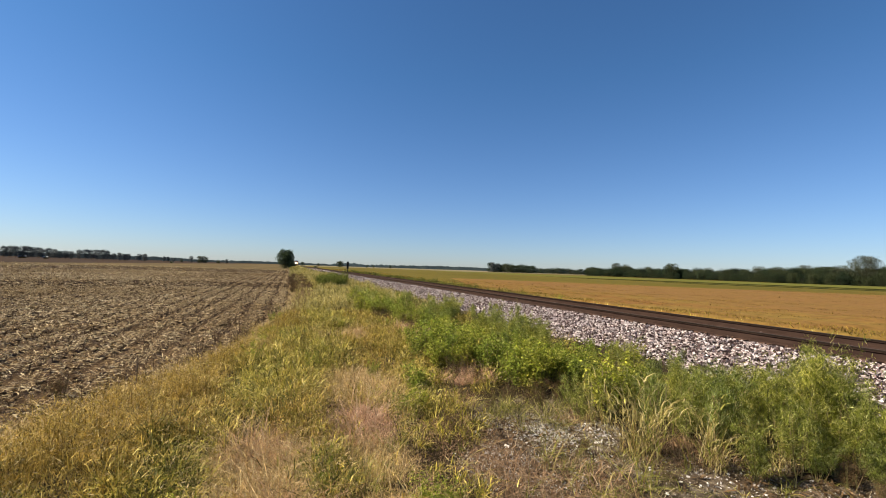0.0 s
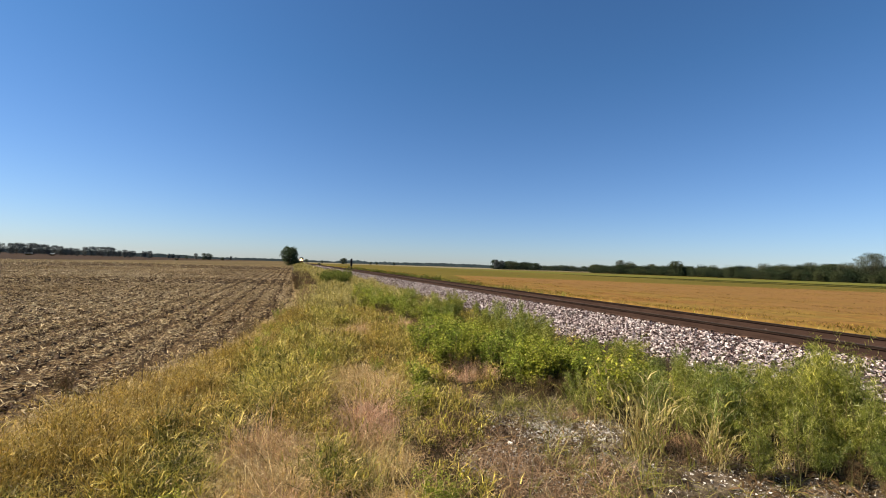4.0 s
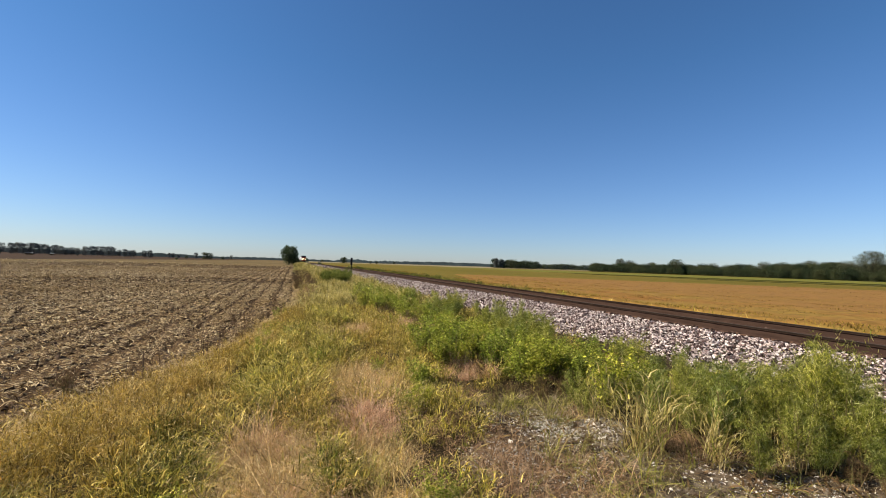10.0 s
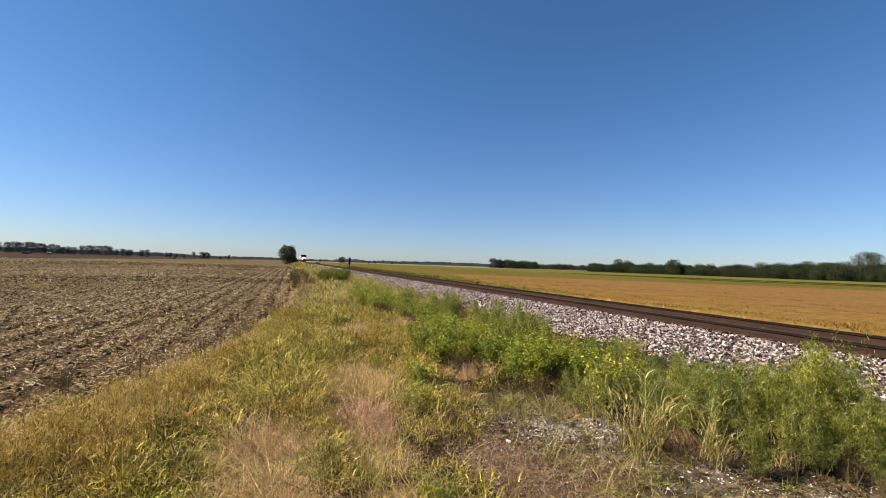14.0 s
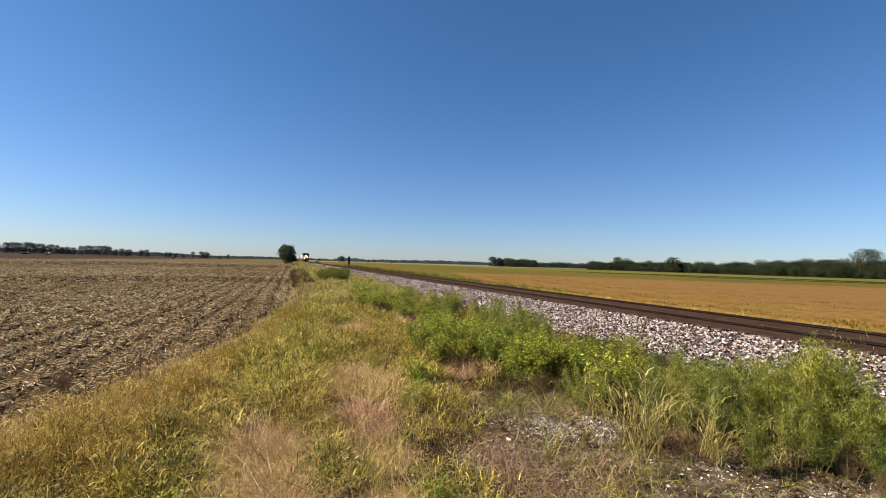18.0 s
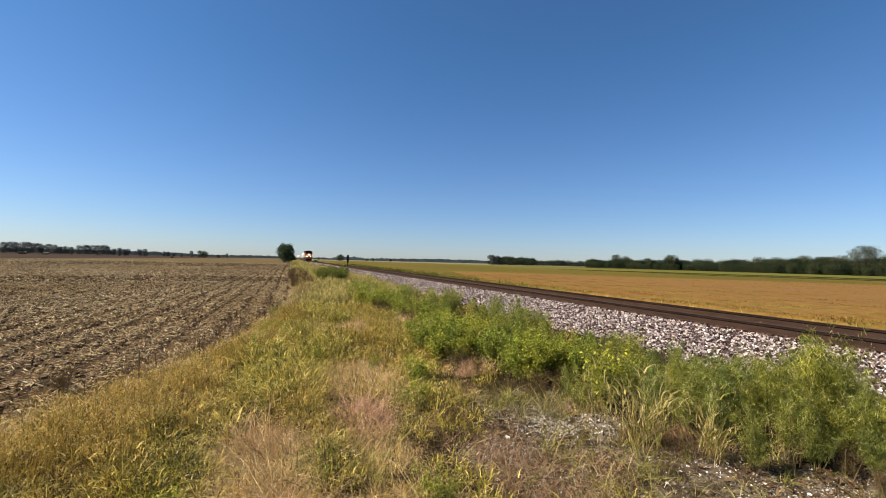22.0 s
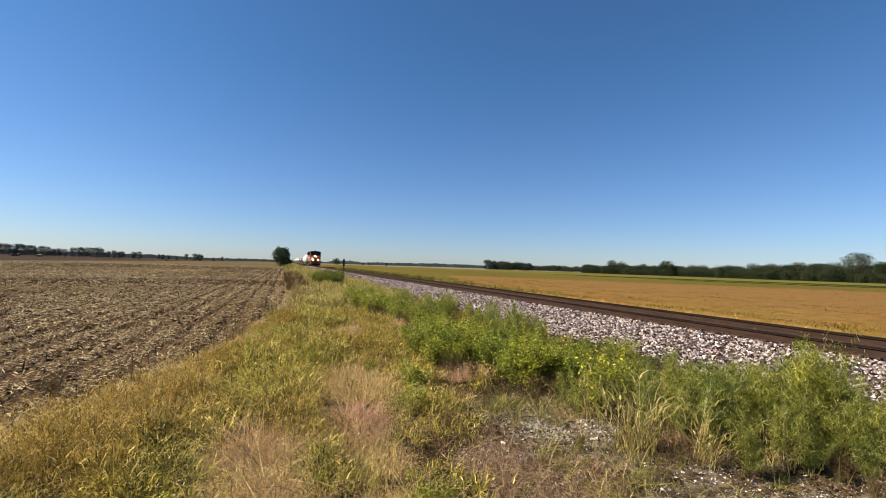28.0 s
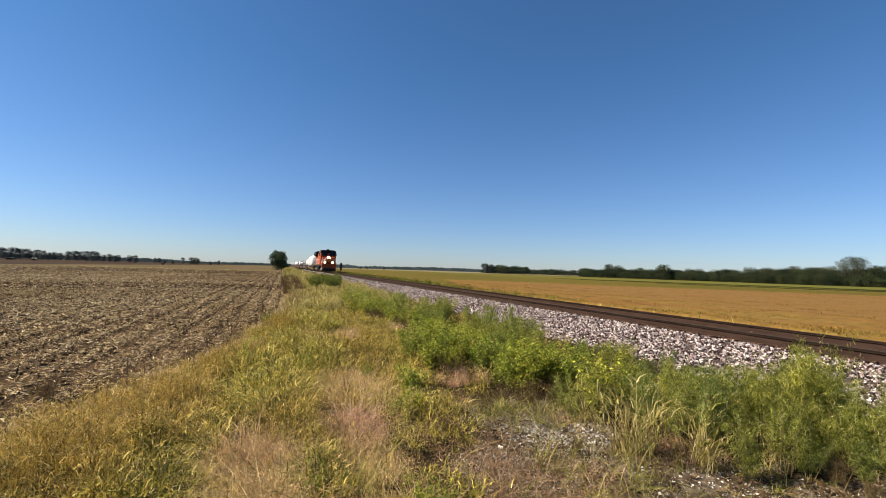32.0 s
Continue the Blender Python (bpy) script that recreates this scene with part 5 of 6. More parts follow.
low_bush = tree("low_bush", "dark low bush at the foot of the lone tree", 3.4, 3.4, 8, G_TREE, 24, 1800, 0.3, 0.12, 0.1, 1.2)
low_bush.matrix_basis = pose(0.7, 184, 0.2)

# far trees: prototypes, copied along each edge
far_dark = [tree("far_tree", "dark green tree in the wood edge beyond the fields", 10, 10.5, 20 + k, G_WOOD, 60, 6000, 0.34, 0.25, 0.02, 1.35) for k in range(5)]
far_grey = [tree("far_grey_tree", "large grey-green tree rising above the wood edge", 15, 13, 30 + k, G_TREE_GREY, 90, 12000, 0.32, 0.35, 0.2, 1.45) for k in range(2)]
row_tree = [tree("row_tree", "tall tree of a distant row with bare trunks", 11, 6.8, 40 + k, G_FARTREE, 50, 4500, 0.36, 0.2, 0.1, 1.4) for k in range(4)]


def at_bearing(deg, dist):
    """A place by its bearing from the track's way (to the right) and its distance."""
    return dist * math.sin(radians(deg)), dist * math.cos(radians(deg))


def far_row(protos, rows, group, z=0.0):
    for i, (deg, dist, s) in enumerate(rows):
        x, y = at_bearing(deg, dist)
        o = copy_thing(protos[i % len(protos)], pose(x, y, z, 0, 0, (i * 67) % 360))
        o.scale = (s * (0.92 + 0.16 * ((i * 37) % 10) / 10), s * (0.92 + 0.16 * ((i * 53) % 10) / 10), s)
        tagged(o, group=group)


r = np.random.default_rng(77)
# wood edge on the right: nearer and taller towards the far side of the field
edge = []
for b in np.arange(37.4, 74, 0.5):
    d = 432 - 4.2 * (b - 37.4)
    h = 0.78 + 0.06 * math.sin(b * 1.7) + 0.16 * smoothstep(52, 60, b)
    edge.append((b + r.uniform(-0.25, 0.25), d + r.uniform(-6, 10), h * r.uniform(0.8, 1.05)))
    edge.append((b + r.uniform(-0.25, 0.25), d - 14 + r.uniform(-4, 4), h * r.uniform(0.45, 0.7)))
    edge.append((b + r.uniform(-0.25, 0.25), d + 26 + r.uniform(-6, 10), h * r.uniform(0.9, 1.1)))
far_row(far_dark, edge, "trees of the wood edge")
far_row(far_grey, [(40.6, 425, 0.78), (41.7, 430, 0.72), (63.0, 322, 1.02), (61.2, 330, 0.7), (58.6, 350, 0.72), (54.8, 370, 0.68), (44.0, 430, 0.62), (50.2, 400, 0.6), (66.5, 330, 0.9), (69, 330, 0.8)], "tall trees in the wood edge")
far_row(far_dark, [(46.6, 385, 1.12), (46.2, 390, 0.9), (47.0, 392, 0.88), (56.5, 345, 0.95), (59.6, 340, 0.98), (64.8, 312, 1.05), (57.6, 350, 0.92)], "trees of the wood edge")
# dark copse in the middle distance, and thin woods beyond it
far_row(far_dark, [(b, 560 + r.uniform(-15, 15), r.uniform(0.9, 1.12)) for b in np.arange(25.4, 30.9, 0.36)], "trees of the dark copse")
far_row(far_dark, [(b, 640 + r.uniform(-15, 15), r.uniform(0.62, 0.85)) for b in np.arange(30.7, 38.6, 0.4)], "trees of the thin far woods")
far_row(row_tree, [(25.6, 545, 1.1), (26.3, 550, 1.0)], "trees of the dark copse")
# tree row on the left: bearing and height in metres
left = [(-27.6, 8.0), (-27.0, 8.2), (-26.4, 7.6), (-25.75, 7.8), (-25.31, 8.3), (-24.93, 7.9), (-24.47, 8.4), (-24.16, 8.4), (-23.77, 7.7), (-23.37, 7.7), (-23.13, 6.5), (-22.64, 7.4), (-22.23, 7.0), (-21.81, 5.8), (-21.39, 6.3), (-20.96, 5.9), (-20.36, 7.2), (-19.83, 7.7), (-19.38, 7.8),
        (-18.93, 7.8), (-18.47, 7.9), (-18.1, 7.5), (-17.58, 5.7), (-17.11, 6.2), (-16.67, 5.4), (-16.38, 5.8), (-15.4, 5.9), (-14.89, 5.9)]
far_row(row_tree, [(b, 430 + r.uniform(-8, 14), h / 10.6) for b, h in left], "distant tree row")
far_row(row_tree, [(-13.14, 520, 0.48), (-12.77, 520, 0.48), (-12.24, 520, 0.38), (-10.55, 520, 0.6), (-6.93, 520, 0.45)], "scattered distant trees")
far_row(far_dark, [(-9.65, 520, 0.68), (-9.2, 520, 0.66), (-7.82, 520, 0.36), (-11.48, 520, 0.3)], "scattered distant trees")
far_row(far_dark, [(6.2, 600, 0.78), (5.9, 604, 0.7), (3.4, 800, 0.5), (1.55, 600, 0.5), (9.4, 700, 0.42), (12.4, 720, 0.5), (10.2, 740, 0.4)], "scattered distant trees")
for k, (x, y, sz) in enumerate(((13.2, 243, 0.34), (-66, 300, 0.3))):
    o = copy_thing(low_bush, pose(x, y, 0, 0, 0, 40 * k))
    o.scale = (sz * 2, sz * 2, sz)
    tagged(o, "small dark shrub alone in the flat field", group="field shrubs")
for p in (*far_dark, *far_grey, *row_tree):
    for c in list(p.children):
        bpy.data.objects.remove(c)
    bpy.data.objects.remove(p)


def ridge(name, label, b0, b1, dist, h, mat, seed, wob):
    """A far wooded rise with an uneven top, closed behind."""
    r = np.random.default_rng(seed)
    b = np.linspace(b0, b1, 800)
    top = h * (0.75 + wob * np.interp(b, np.linspace(b0, b1, 24), r.uniform(-1, 1, 24))) + h * 0.14 * np.interp(b, np.linspace(b0, b1, 260), r.uniform(-1, 1, 260)) + r.normal(0, h * 0.03, 800)
    top *= smoothstep(b0, b0 + 2, b) * (1 - smoothstep(b1 - 2, b1, b))
    s, c = np.sin(np.radians(b)), np.cos(np.radians(b))
    rows = [(dist, -1.0, 0), (dist * 1.01, 0.75, 1), (dist * 1.03, 1.0, 1), (dist * 1.2, 0.2, 1), (dist * 1.21, -1.0, 0)]
    v = np.stack([np.stack([d * s, d * c, (top * k if on else top * 0 - 1.0)], -1) for d, k, on in rows])
    n = len(b)
    t = []
    for k in range(len(rows) - 1):
        i = np.arange(n - 1)
        t += [np.stack([k * n + i, k * n + i + 1, k * n + n + i + 1], -1), np.stack([k * n + i, k * n + n + i + 1, k * n + n + i], -1)]
    tagged(new(name, mesh_of(name, v.reshape(-1, 3), np.concatenate(t), mat)), label, "woods", kind="stuff")


ridge("far_ridge", "wooded rise on the horizon, blue-green with haze put into its colour", 4, 46, 2400, 18, M_RIDGE, 4, 0.25)
ridge("far_woods", "low dark band of woods on the horizon, haze put into its colour", -45, 60, 1300, 9.5, M_DARKWOODS, 9, 0.3)



def raised_strip(name, label, a, b, width, h, mat, n, seed):
    """A long uneven raised strip from a to b."""
    r = np.random.default_rng(seed)
    a, b = np.array(a, float), np.array(b, float)
    s = np.linspace(0, 1, n)
    way = (b - a) / np.linalg.norm(b - a)
    side = np.array([-way[1], way[0]])
    c = a + (b - a) * s[:, None]
    rows = []
    for off, z in ((-0.5, 0.0), (-0.42, 0.8), (-0.1, 1.0), (0.3, 0.95), (0.5, 0.0)):
        p = c + side * (off * width + r.normal(0, 0.008 * width, n))[:, None]
        rows.append(np.concatenate([p, (z * h * r.uniform(0.93, 1.07, n))[:, None]], 1))
    v = np.stack(rows)
    t, i = [], np.arange(n - 1)
    for k in range(len(rows) - 1):
        t += [np.stack([k * n + i, k * n + i + 1, k * n + n + i + 1], -1), np.stack([k * n + i, k * n + n + i + 1, k * n + n + i], -1)]
    tagged(new(name, mesh_of(name, v.reshape(-1, 3), np.concatenate(t), mat)), label, "crop strip", kind="stuff")


M_DARKSTRIP = surface("dark_green_strip", [(0.35, (0.022, 0.026, 0.006)), (0.65, (0.04, 0.042, 0.01))], 0.3, rough=0.95, bump=0.0, bump_scale=3, dist=0.1)
M_FRESH = surface("fresh_green_strip", [(0.35, (0.115, 0.115, 0.018)), (0.65, (0.16, 0.15, 0.03))], 0.5, rough=0.95, bump=0.3, bump_scale=2, dist=0.1)
# two low narrow strips in a very dark green
raised_strip("dark_field_strip", "low dark green strip between the fields", (45, 136), (230, -77), 1.8, 0.36, M_DARKSTRIP, 220, 3)
raised_strip("dark_field_strip", "thin low dark green line between the fields", (56, 158), (250, -62), 1.8, 0.42, M_DARKSTRIP, 220, 6)
raised_strip("green_crop_strip", "fresh green crop beyond the dark strip", (75, 247), (315, -30), 80.0, 0.5, M_FRESH, 120, 5)


def shed(b, dist, w, h):
    """A low white-roofed farm shed."""
    x, y = at_bearing(b, dist)
    root = tagged(new("farm_shed"), "low pale farm shed with a white metal roof", "shed", "far farm sheds")
    part("wall", box(-w / 2, w / 2, -4, 4, -0.2, h * 0.6), M_STRIP, root)
    part("roof", prism([(-4.4, h * 0.6), (0, h), (4.4, h * 0.6), (0, h * 0.62)], "x", -w / 2 - 0.3, w / 2 + 0.3), L_ROOF, root)
    root.matrix_basis = pose(x, y, 0, 0, 0, -b)


shed(-24.5, 436, 4.0, 1.8)
shed(-22.85, 436, 2.4, 1.7)

# ---- train ----
WHEEL_R = 0.51


def wheel(parent, x, y, r=WHEEL_R):
    o = part("wheel", rod((x - 0.07, y, r), (x + 0.07, y, r), r, r, 20), L_GREY, parent)
    return o


def bogie(root, y, n, pitch, name="truck"):
    """A truck with its side frames and wheels."""
    half = pitch * (n - 1) / 2 + 0.75
    bm = bmesh.new()
    for s in (-1, 1):
        prism([(y - half, 0.62), (y - half + 0.25, 0.78), (y + half - 0.25, 0.78), (y + half, 0.62), (y + half - 0.5, 0.42), (y - half + 0.5, 0.42)], "x", s * 1.02 - 0.09, s * 1.02 + 0.09, bm=bm)
        for k in range(n):
            wy = y + (k - (n - 1) / 2) * pitch
            box(s * 1.02 - 0.13, s * 1.02 + 0.13, wy - 0.17, wy + 0.17, 0.36, 0.68, 0.03, bm)
    box(-1.0, 1.0, y - 0.4, y + 0.4, 0.5, 0.95, 0.04, bm)
    t = part(name, bm, L_SILVER if n == 3 else L_GREY, root, "dusty silver side frames" if n == 3 else "")
    for k in range(n):
        for s in (-0.76, 0.76):
            wheel(t, s, y + (k - (n - 1) / 2) * pitch)
    return t


def locomotive():
    """A six-axle road diesel; its nose looks along -y, the coupler face at y = 0."""
    root = tagged(new("locomotive"), "orange and black diesel freight locomotive with burning headlights", "locomotive")
    part("underframe", box(-1.5, 1.5, 0.5, 22.0, 1.15, 1.62, 0.04), L_BLACK, root, "black underframe sill")
    part("sill_stripe", box(-1.515, 1.515, 0.9, 21.6, 1.52, 1.58), L_YELLOW, root, "yellow sill stripe")
    # pilot and plough
    part("pilot", box(-1.5, 1.5, 0.35, 0.62, 0.72, 1.62, 0.05), L_ORANGE, root, "orange front pilot plate")
    part("plough", prism([(0.05, 0.12), (0.30, 0.12), (0.40, 0.75), (0.32, 0.75)], "x", -1.35, 1.35, 0.015), L_BLACK, root)
    part("coupler", box(-0.16, 0.16, -0.15, 0.45, 0.72, 1.02, 0.05), L_GREY, root)
    # nose and cab
    part("nose", prism([(1.35, 1.62), (1.22, 2.35), (1.62, 3.02), (2.3, 3.1), (3.2, 3.1), (3.2, 1.62)], "x", -1.28, 1.28, 0.08), L_ORANGE, root)
    part("nose_door", box(0.35, 0.95, 1.18, 1.34, 1.7, 2.9, 0.03), L_ORANGE, root)
    part("nose_stripe", box(-1.05, 1.05, 1.19, 1.27, 2.16, 2.30), L_YELLOW, root, "yellow nose band")
    part("cab", prism([(2.25, 3.0), (2.05, 3.35), (2.45, 4.15), (2.75, 4.36), (5.2, 4.42), (5.2, 1.62), (2.6, 1.62)], "x", -1.56, 1.56, 0.07), L_ORANGE, root, "orange wide cab")
    part("cab_visor", prism([(2.28, 3.92), (2.40, 4.18), (2.72, 4.40), (2.9, 4.40), (2.9, 3.92)], "x", -1.575, 1.575, 0.02), L_BLACK, root, "black cab brow")
    part("cab_roof", prism([(-1.5, 4.30), (-1.1, 4.52), (0, 4.6), (1.1, 4.52), (1.5, 4.30)], "y", 2.35, 5.25, 0.03), L_BLACK, root, "black cab roof")
    for s in (-1, 1):
        part("windshield", prism([(2.03, 3.36), (2.38, 4.08), (2.50, 4.08), (2.2, 3.36)], "x", s * 0.80 - 0.62, s * 0.80 + 0.62), L_GLASS, root, "dark windshield pane")
        part("side_window", box(s * 1.575 - 0.015, s * 1.575 + 0.015, 3.0, 4.7, 3.35, 4.05, 0.01), L_GLASS, root, "dark cab side window")
        part("mirror", box(s * 1.72 - 0.05, s * 1.72 + 0.05, 2.75, 2.85, 3.4, 3.9, 0.02), L_BLACK, root)
        lamp = part("ditch_light", rod((s * 0.78, 0.80, 1.95), (s * 0.78, 1.1, 1.95), 0.2, 0.16, 14), L_BLACK, root, "burning ditch light")
        part("lens", rod((s * 0.78, 0.785, 1.95), (s * 0.78, 0.80, 1.95), 0.15, 0.15, 14), L_LAMP, lamp, "burning lamp lens")
        # front steps and rails
        for k in range(4):
            part("step", box(s * 1.32 - 0.22, s * 1.32 + 0.22, 0.66, 1.0, 0.42 + 0.3 * k, 0.47 + 0.3 * k, 0.01), L_BLACK, root)
        part("stanchion", rod((s * 1.5, 0.55, 0.6), (s * 1.5, 0.55, 2.55), 0.022), L_RAILWHITE, root, "white grab rail")
        part("front_rail", rod((s * 1.5, 0.55, 2.55), (s * 0.3, 0.6, 2.45), 0.024), L_RAILWHITE, root, "white front handrail")
        hr = bmesh.new()
        rod((s * 1.52, 5.6, 2.62), (s * 1.52, 21.4, 2.62), 0.022, bm=hr)
        hand = part("handrail", hr, L_RAILWHITE, root, "white walkway handrail")
        for y in np.linspace(5.6, 21.4, 9):
            part("stanchion", rod((s * 1.52, y, 1.62), (s * 1.52, y, 2.62), 0.02), L_RAILWHITE, hand)
    part("step_rail", rod((-0.7, 0.75, 2.75), (-1.56, 0.5, 1.75), 0.05), L_RAILWHITE, root, "white slanting step rail")
    hl = part("headlight_box", box(-0.36, 0.36, 1.32, 1.72, 2.78, 3.12, 0.05), L_BLACK, root)
    for q in (-0.16, 0.16):
        part("headlight", rod((q, 1.30, 3.0), (q, 1.33, 3.0), 0.13, 0.13, 14), L_LAMP, hl, "burning headlight")
    for s in (-1, 1):
        part("number_board", box(s * 0.82 - 0.38, s * 0.82 + 0.38, 2.36, 2.5, 4.16, 4.40, 0.02), L_BLACK, root, "dark number board")
    # long hood
    part("long_hood", prism([(-0.98, 1.62), (-0.98, 4.05), (-0.80, 4.30), (0.80, 4.30), (0.98, 4.05), (0.98, 1.62)], "y", 5.2, 21.7, 0.03), L_ORANGE, root, "orange engine hood")
    part("hood_roof", prism([(-0.86, 4.28), (-0.70, 4.42), (0.70, 4.42), (0.86, 4.28)], "y", 5.25, 21.6, 0.02), L_BLACK, root, "black hood roof")
    part("inverter_cabinet", box(-1.45, -0.96, 5.4, 9.2, 1.62, 3.4, 0.05), L_ORANGE, root)
    part("dynamic_brake", prism([(-1.3, 3.2), (-1.4, 4.2), (-1.2, 4.62), (1.2, 4.62), (1.4, 4.2), (1.3, 3.2)], "y", 5.6, 9.0, 0.04), L_BLACK, root, "black brake grid housing")
    part("radiator", prism([(-1.0, 3.3), (-1.52, 3.75), (-1.52, 4.45), (-1.2, 4.68), (1.2, 4.68), (1.52, 4.45), (1.52, 3.75), (1.0, 3.3)], "y", 16.0, 21.2, 0.04), L_BLACK, root, "black flared radiator")
    part("exhaust_stack", box(-0.35, 0.35, 11.5, 12.7, 4.4, 4.72, 0.04), L_BLACK, root)
    for y in np.arange(9.6, 15.8, 1.03):
        part("hood_door", box(-1.02, -0.975, y, y + 0.92, 1.75, 3.75, 0.012), L_ORANGE, root)
    hb = bmesh.new()
    for k in range(3):
        rod((0.1 * k - 0.1, 3.6, 4.72), (0.1 * k - 0.1, 4.0, 4.72), 0.09, 0.03, 8, hb)
    rod((0, 3.8, 4.55), (0, 3.8, 4.72), 0.04, bm=hb)
    part("horn", hb, L_GREY, root)
    part("lettering_block", box(-1.03, -1.022, 10.6, 14.6, 2.5, 3.2), L_BLACK, root, "dark block of lettering")
    part("fuel_tank", prism([(-1.35, 1.15), (-1.45, 0.8), (-1.1, 0.28), (1.1, 0.28), (1.45, 0.8), (1.35, 1.15)], "y", 7.8, 14.6, 0.05), L_BLACK, root, "black fuel tank")
    bogie(root, 4.0, 3, 1.85)
    bogie(root, 18.4, 3, 1.85)
    return root


def flatcar(length=26.0):
    """A brown flatcar; y runs back from its front coupler."""
    root = tagged(new("flatcar"), "long brown flatcar carrying white turbine parts", "flatcar", "flatcars of the train")
    # the deck drops between the trucks
    part("deck", prism([(0.6, 1.18), (4.2, 1.18), (5.0, 0.88), (length - 4.4, 0.88), (length - 3.6, 1.18), (length, 1.18), (length, 1.0), (length - 3.3, 1.0), (length - 4.2, 0.7), (4.8, 0.7), (3.9, 1.0), (0.6, 1.0)], "x", -1.45, 1.45), L_DECK, root)
    for s in (-1, 1):
        part("side_sill", prism([(0.7, 1.12), (4.0, 1.12), (4.9, 0.82), (length - 4.3, 0.82), (length - 3.4, 1.12), (length - 0.1, 1.12), (length - 3.2, 0.6), (length - 4.5, 0.42), (5.0, 0.42), (3.7, 0.6)], "x", s * 1.42 - 0.06, s * 1.42 + 0.06), L_DECK, root)
    part("coupler", box(-0.14, 0.14, 0.0, 0.7, 0.72, 1.0, 0.04), L_GREY, root)
    bogie(root, 2.4, 2, 1.75)
    bogie(root, length - 1.8, 2, 1.75)
    return root


def loft(rings, seg=20):
    """A closed skin through rings (y, centre z, half width, half height, squareness)."""
    bm = bmesh.new()
    rows = []
    for y, cz, a, b, q in rings:
        row = []
        for k in range(seg):
            t = 2 * math.pi * k / seg
            c, s = math.cos(t), math.sin(t)
            row.append(bm.verts.new((a * math.copysign(abs(c) ** q, c), y, cz + b * math.copysign(abs(s) ** q, s))))
        rows.append(row)
    for p, n in zip(rows, rows[1:]):
        for k in range(seg):
            bm.faces.new((p[k], p[(k + 1) % seg], n[(k + 1) % seg], n[k]))
    bm.faces.new(rows[0][::-1])
    bm.faces.new(rows[-1])
    bmesh.ops.recalc_face_normals(bm, faces=bm.faces)
    for f in bm.faces:
        f.smooth = True
    return bm


def nacelle():
    root = tagged(new("turbine_nacelle"), "large white rounded wind-turbine nacelle on a flatcar", "turbine part")
    part("shell", loft([(0.0, 2.5, 1.3, 1.0, 0.6), (0.5, 2.45, 1.85, 1.35, 0.5), (3.0, 2.45, 1.95, 1.5, 0.45), (9.0, 2.4, 1.95, 1.42, 0.45), (14.0, 2.2, 1.9, 1.15, 0.5), (17.0, 1.95, 1.6, 0.85, 0.6), (18.0, 1.85, 1.0, 0.5, 0.7)]), L_WHITE, root)
    part("cradle", box(-1.4, 1.4, 1.4, 2.6, 0.88, 1.35, 0.03), L_GREY, root)
    part("cradle", box(-1.4, 1.4, 12.0, 13.2, 0.88, 1.4, 0.03), L_GREY, root)
    part("hatch", box(-1.0, 1.0, 3.8, 5.4, 3.85, 4.0, 0.03), L_WHITE, root)
    part("strap", box(-1.99, 1.99, 4.9, 5.0, 1.6, 3.0, 0.01), L_GREY, root)
    return root


def spinner():
    root = tagged(new("turbine_hub"), "white cone-nosed wind-turbine hub strapped on a flatcar", "turbine part")
    part("shell", loft([(0.0, 2.1, 0.15, 0.15, 1), (0.5, 2.1, 0.8, 0.65, 1), (1.6, 2.1, 1.4, 1.1, 1), (3.0, 2.1, 1.6, 1.2, 1), (4.4, 2.1, 1.5, 1.15, 1)]), L_WHITE, root)
    for a in (-1, 1):
        part("root_collar", rod((0, 3.0, 2.1), (a * 1.75, 3.0, 2.5), 0.7, 0.68, 16), L_WHITE, root)
    part("root_collar", rod((0, 3.0, 2.4), (0, 3.0, 3.5), 0.7, 0.68, 16), L_WHITE, root)
    part("cradle", box(-1.2, 1.2, 2.4, 3.6, 0.88, 1.2, 0.03), L_GREY, root)
    return root


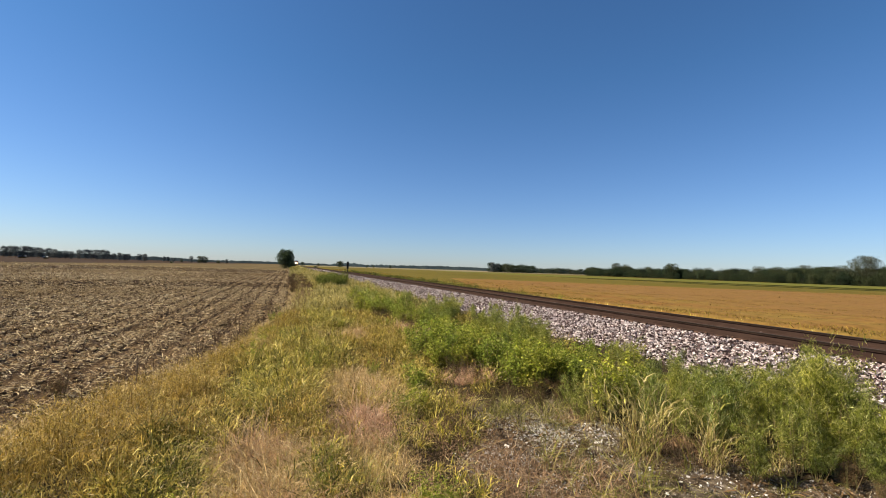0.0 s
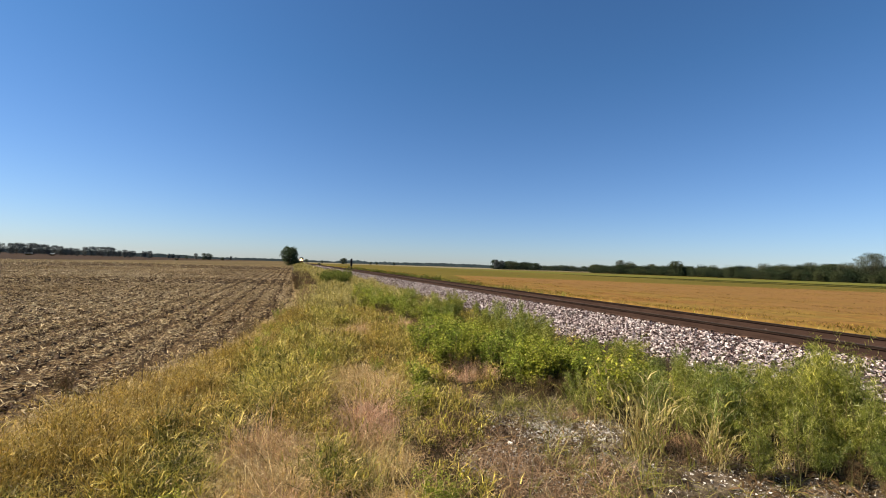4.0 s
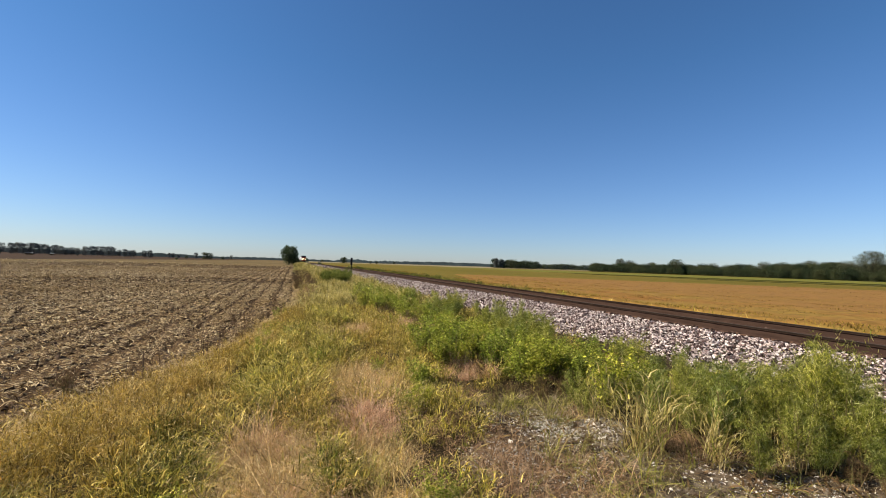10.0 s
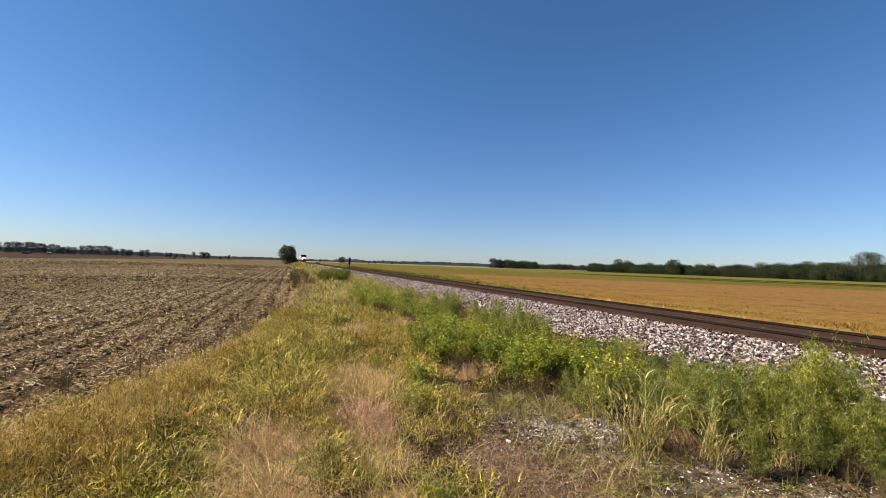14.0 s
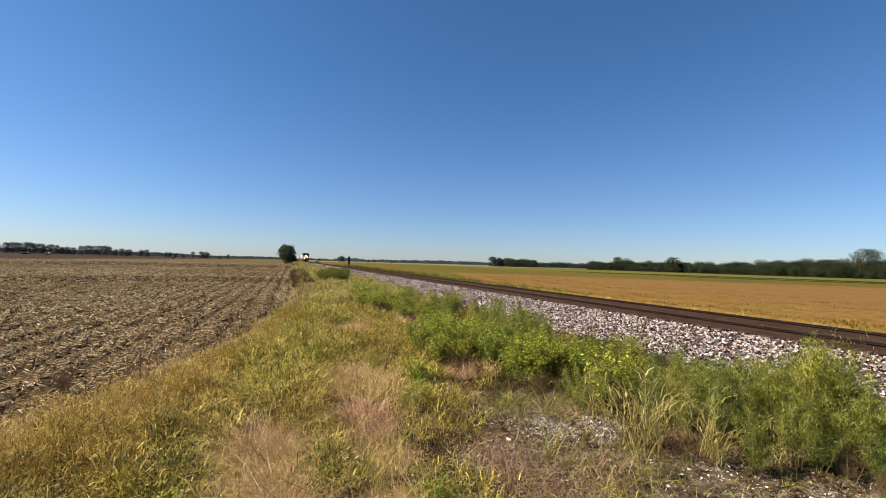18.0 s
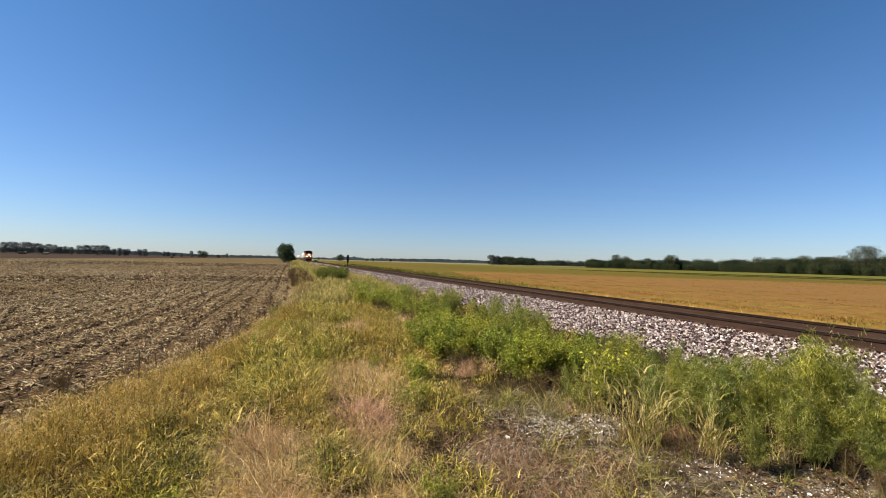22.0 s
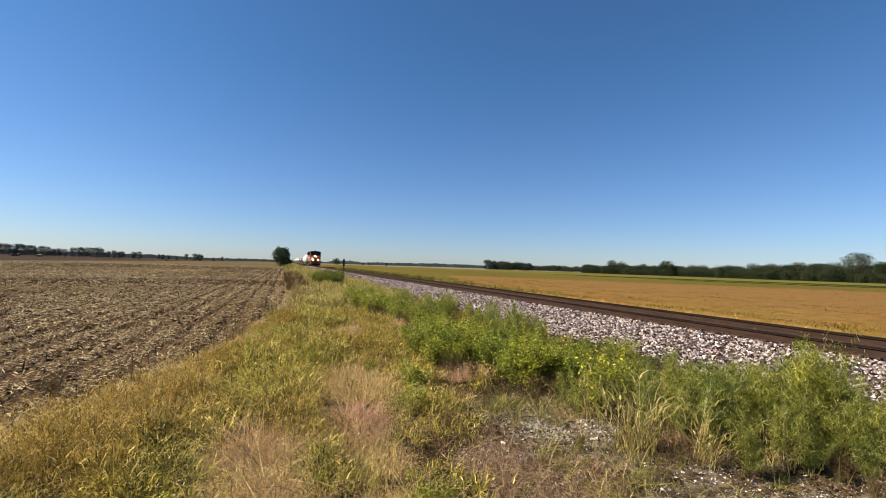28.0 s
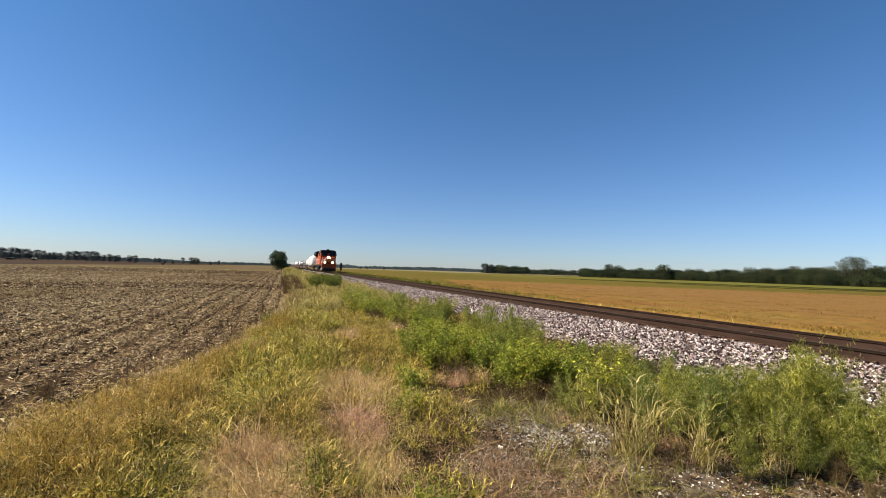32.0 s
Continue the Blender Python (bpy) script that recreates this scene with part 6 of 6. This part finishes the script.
def blade_root():
    root = tagged(new("turbine_wing_load"), "long white tapering wind-turbine blade on a flatcar", "turbine part")
    part("shell", loft([(0.0, 2.1, 1.05, 1.05, 1), (2.5, 2.1, 1.05, 1.05, 1), (6.0, 2.2, 0.7, 1.25, 1), (12.0, 2.0, 0.4, 0.85, 1), (16.0, 1.7, 0.2, 0.5, 1), (17.0, 1.6, 0.08, 0.2, 1)]), L_WHITE, root)
    part("cradle", box(-1.2, 1.2, 0.8, 1.2, 0.88, 1.3, 0.03), L_GREY, root)
    part("cradle", box(-1.0, 1.0, 9.5, 9.9, 0.88, 1.3, 0.03), L_GREY, root)
    return root


def frame_post():
    root = tagged(new("load_frame"), "dark upright steel load frame on a flatcar", "load frame")
    for s in (-1, 1):
        part("upright", box(s * 1.25 - 0.12, s * 1.25 + 0.12, 0, 0.3, 0.88, 3.1, 0.02), L_GREY, root)
        part("brace", rod((s * 1.25, 0.2, 2.9), (s * 1.25, 1.8, 0.95), 0.08, 0.08, 6), L_GREY, root)
    part("crossbar", box(-1.4, 1.4, 0, 0.3, 2.8, 3.1, 0.02), L_GREY, root)
    return root


TRAIN = [(locomotive(), 0.0)]
CAR0, PITCH = 22.6, 26.6
for k in range(9):
    TRAIN.append((flatcar(), CAR0 + PITCH * k))
LOADS = [(nacelle(), 2.6), (frame_post(), 22.6), (spinner(), PITCH + 6.0), (spinner(), PITCH + 15.0), (blade_root(), PITCH * 2 + 4.5), (frame_post(), PITCH * 2 + 22.0),
         (spinner(), PITCH * 3 + 8.0), (blade_root(), PITCH * 4 + 4.5), (spinner(), PITCH * 5 + 6.0), (spinner(), PITCH * 5 + 15.0), (blade_root(), PITCH * 6 + 4.5), (frame_post(), PITCH * 7 + 6.0), (spinner(), PITCH * 7 + 12.0), (blade_root(), PITCH * 8 + 4.5)]
for ob, at in LOADS:
    TRAIN.append((ob, CAR0 + at))

SPEED, LAST_Y = 11.55, 92.6        # metres a second; where the nose stands at the end


def motions():
    """The train comes on at an even pace along the track."""
    for ob, at in TRAIN:
        rows = []
        for t in (0.0, 8.0, 16.0, 24.0, 32.0):
            y = LAST_Y + SPEED * (32.0 - t) + at
            rows.append((t, pose(TRACK_X - BEND * (y - 5), y, RAIL_TOP, 0, 0, math.degrees(BEND))))
        walk(ob, rows)


motions()
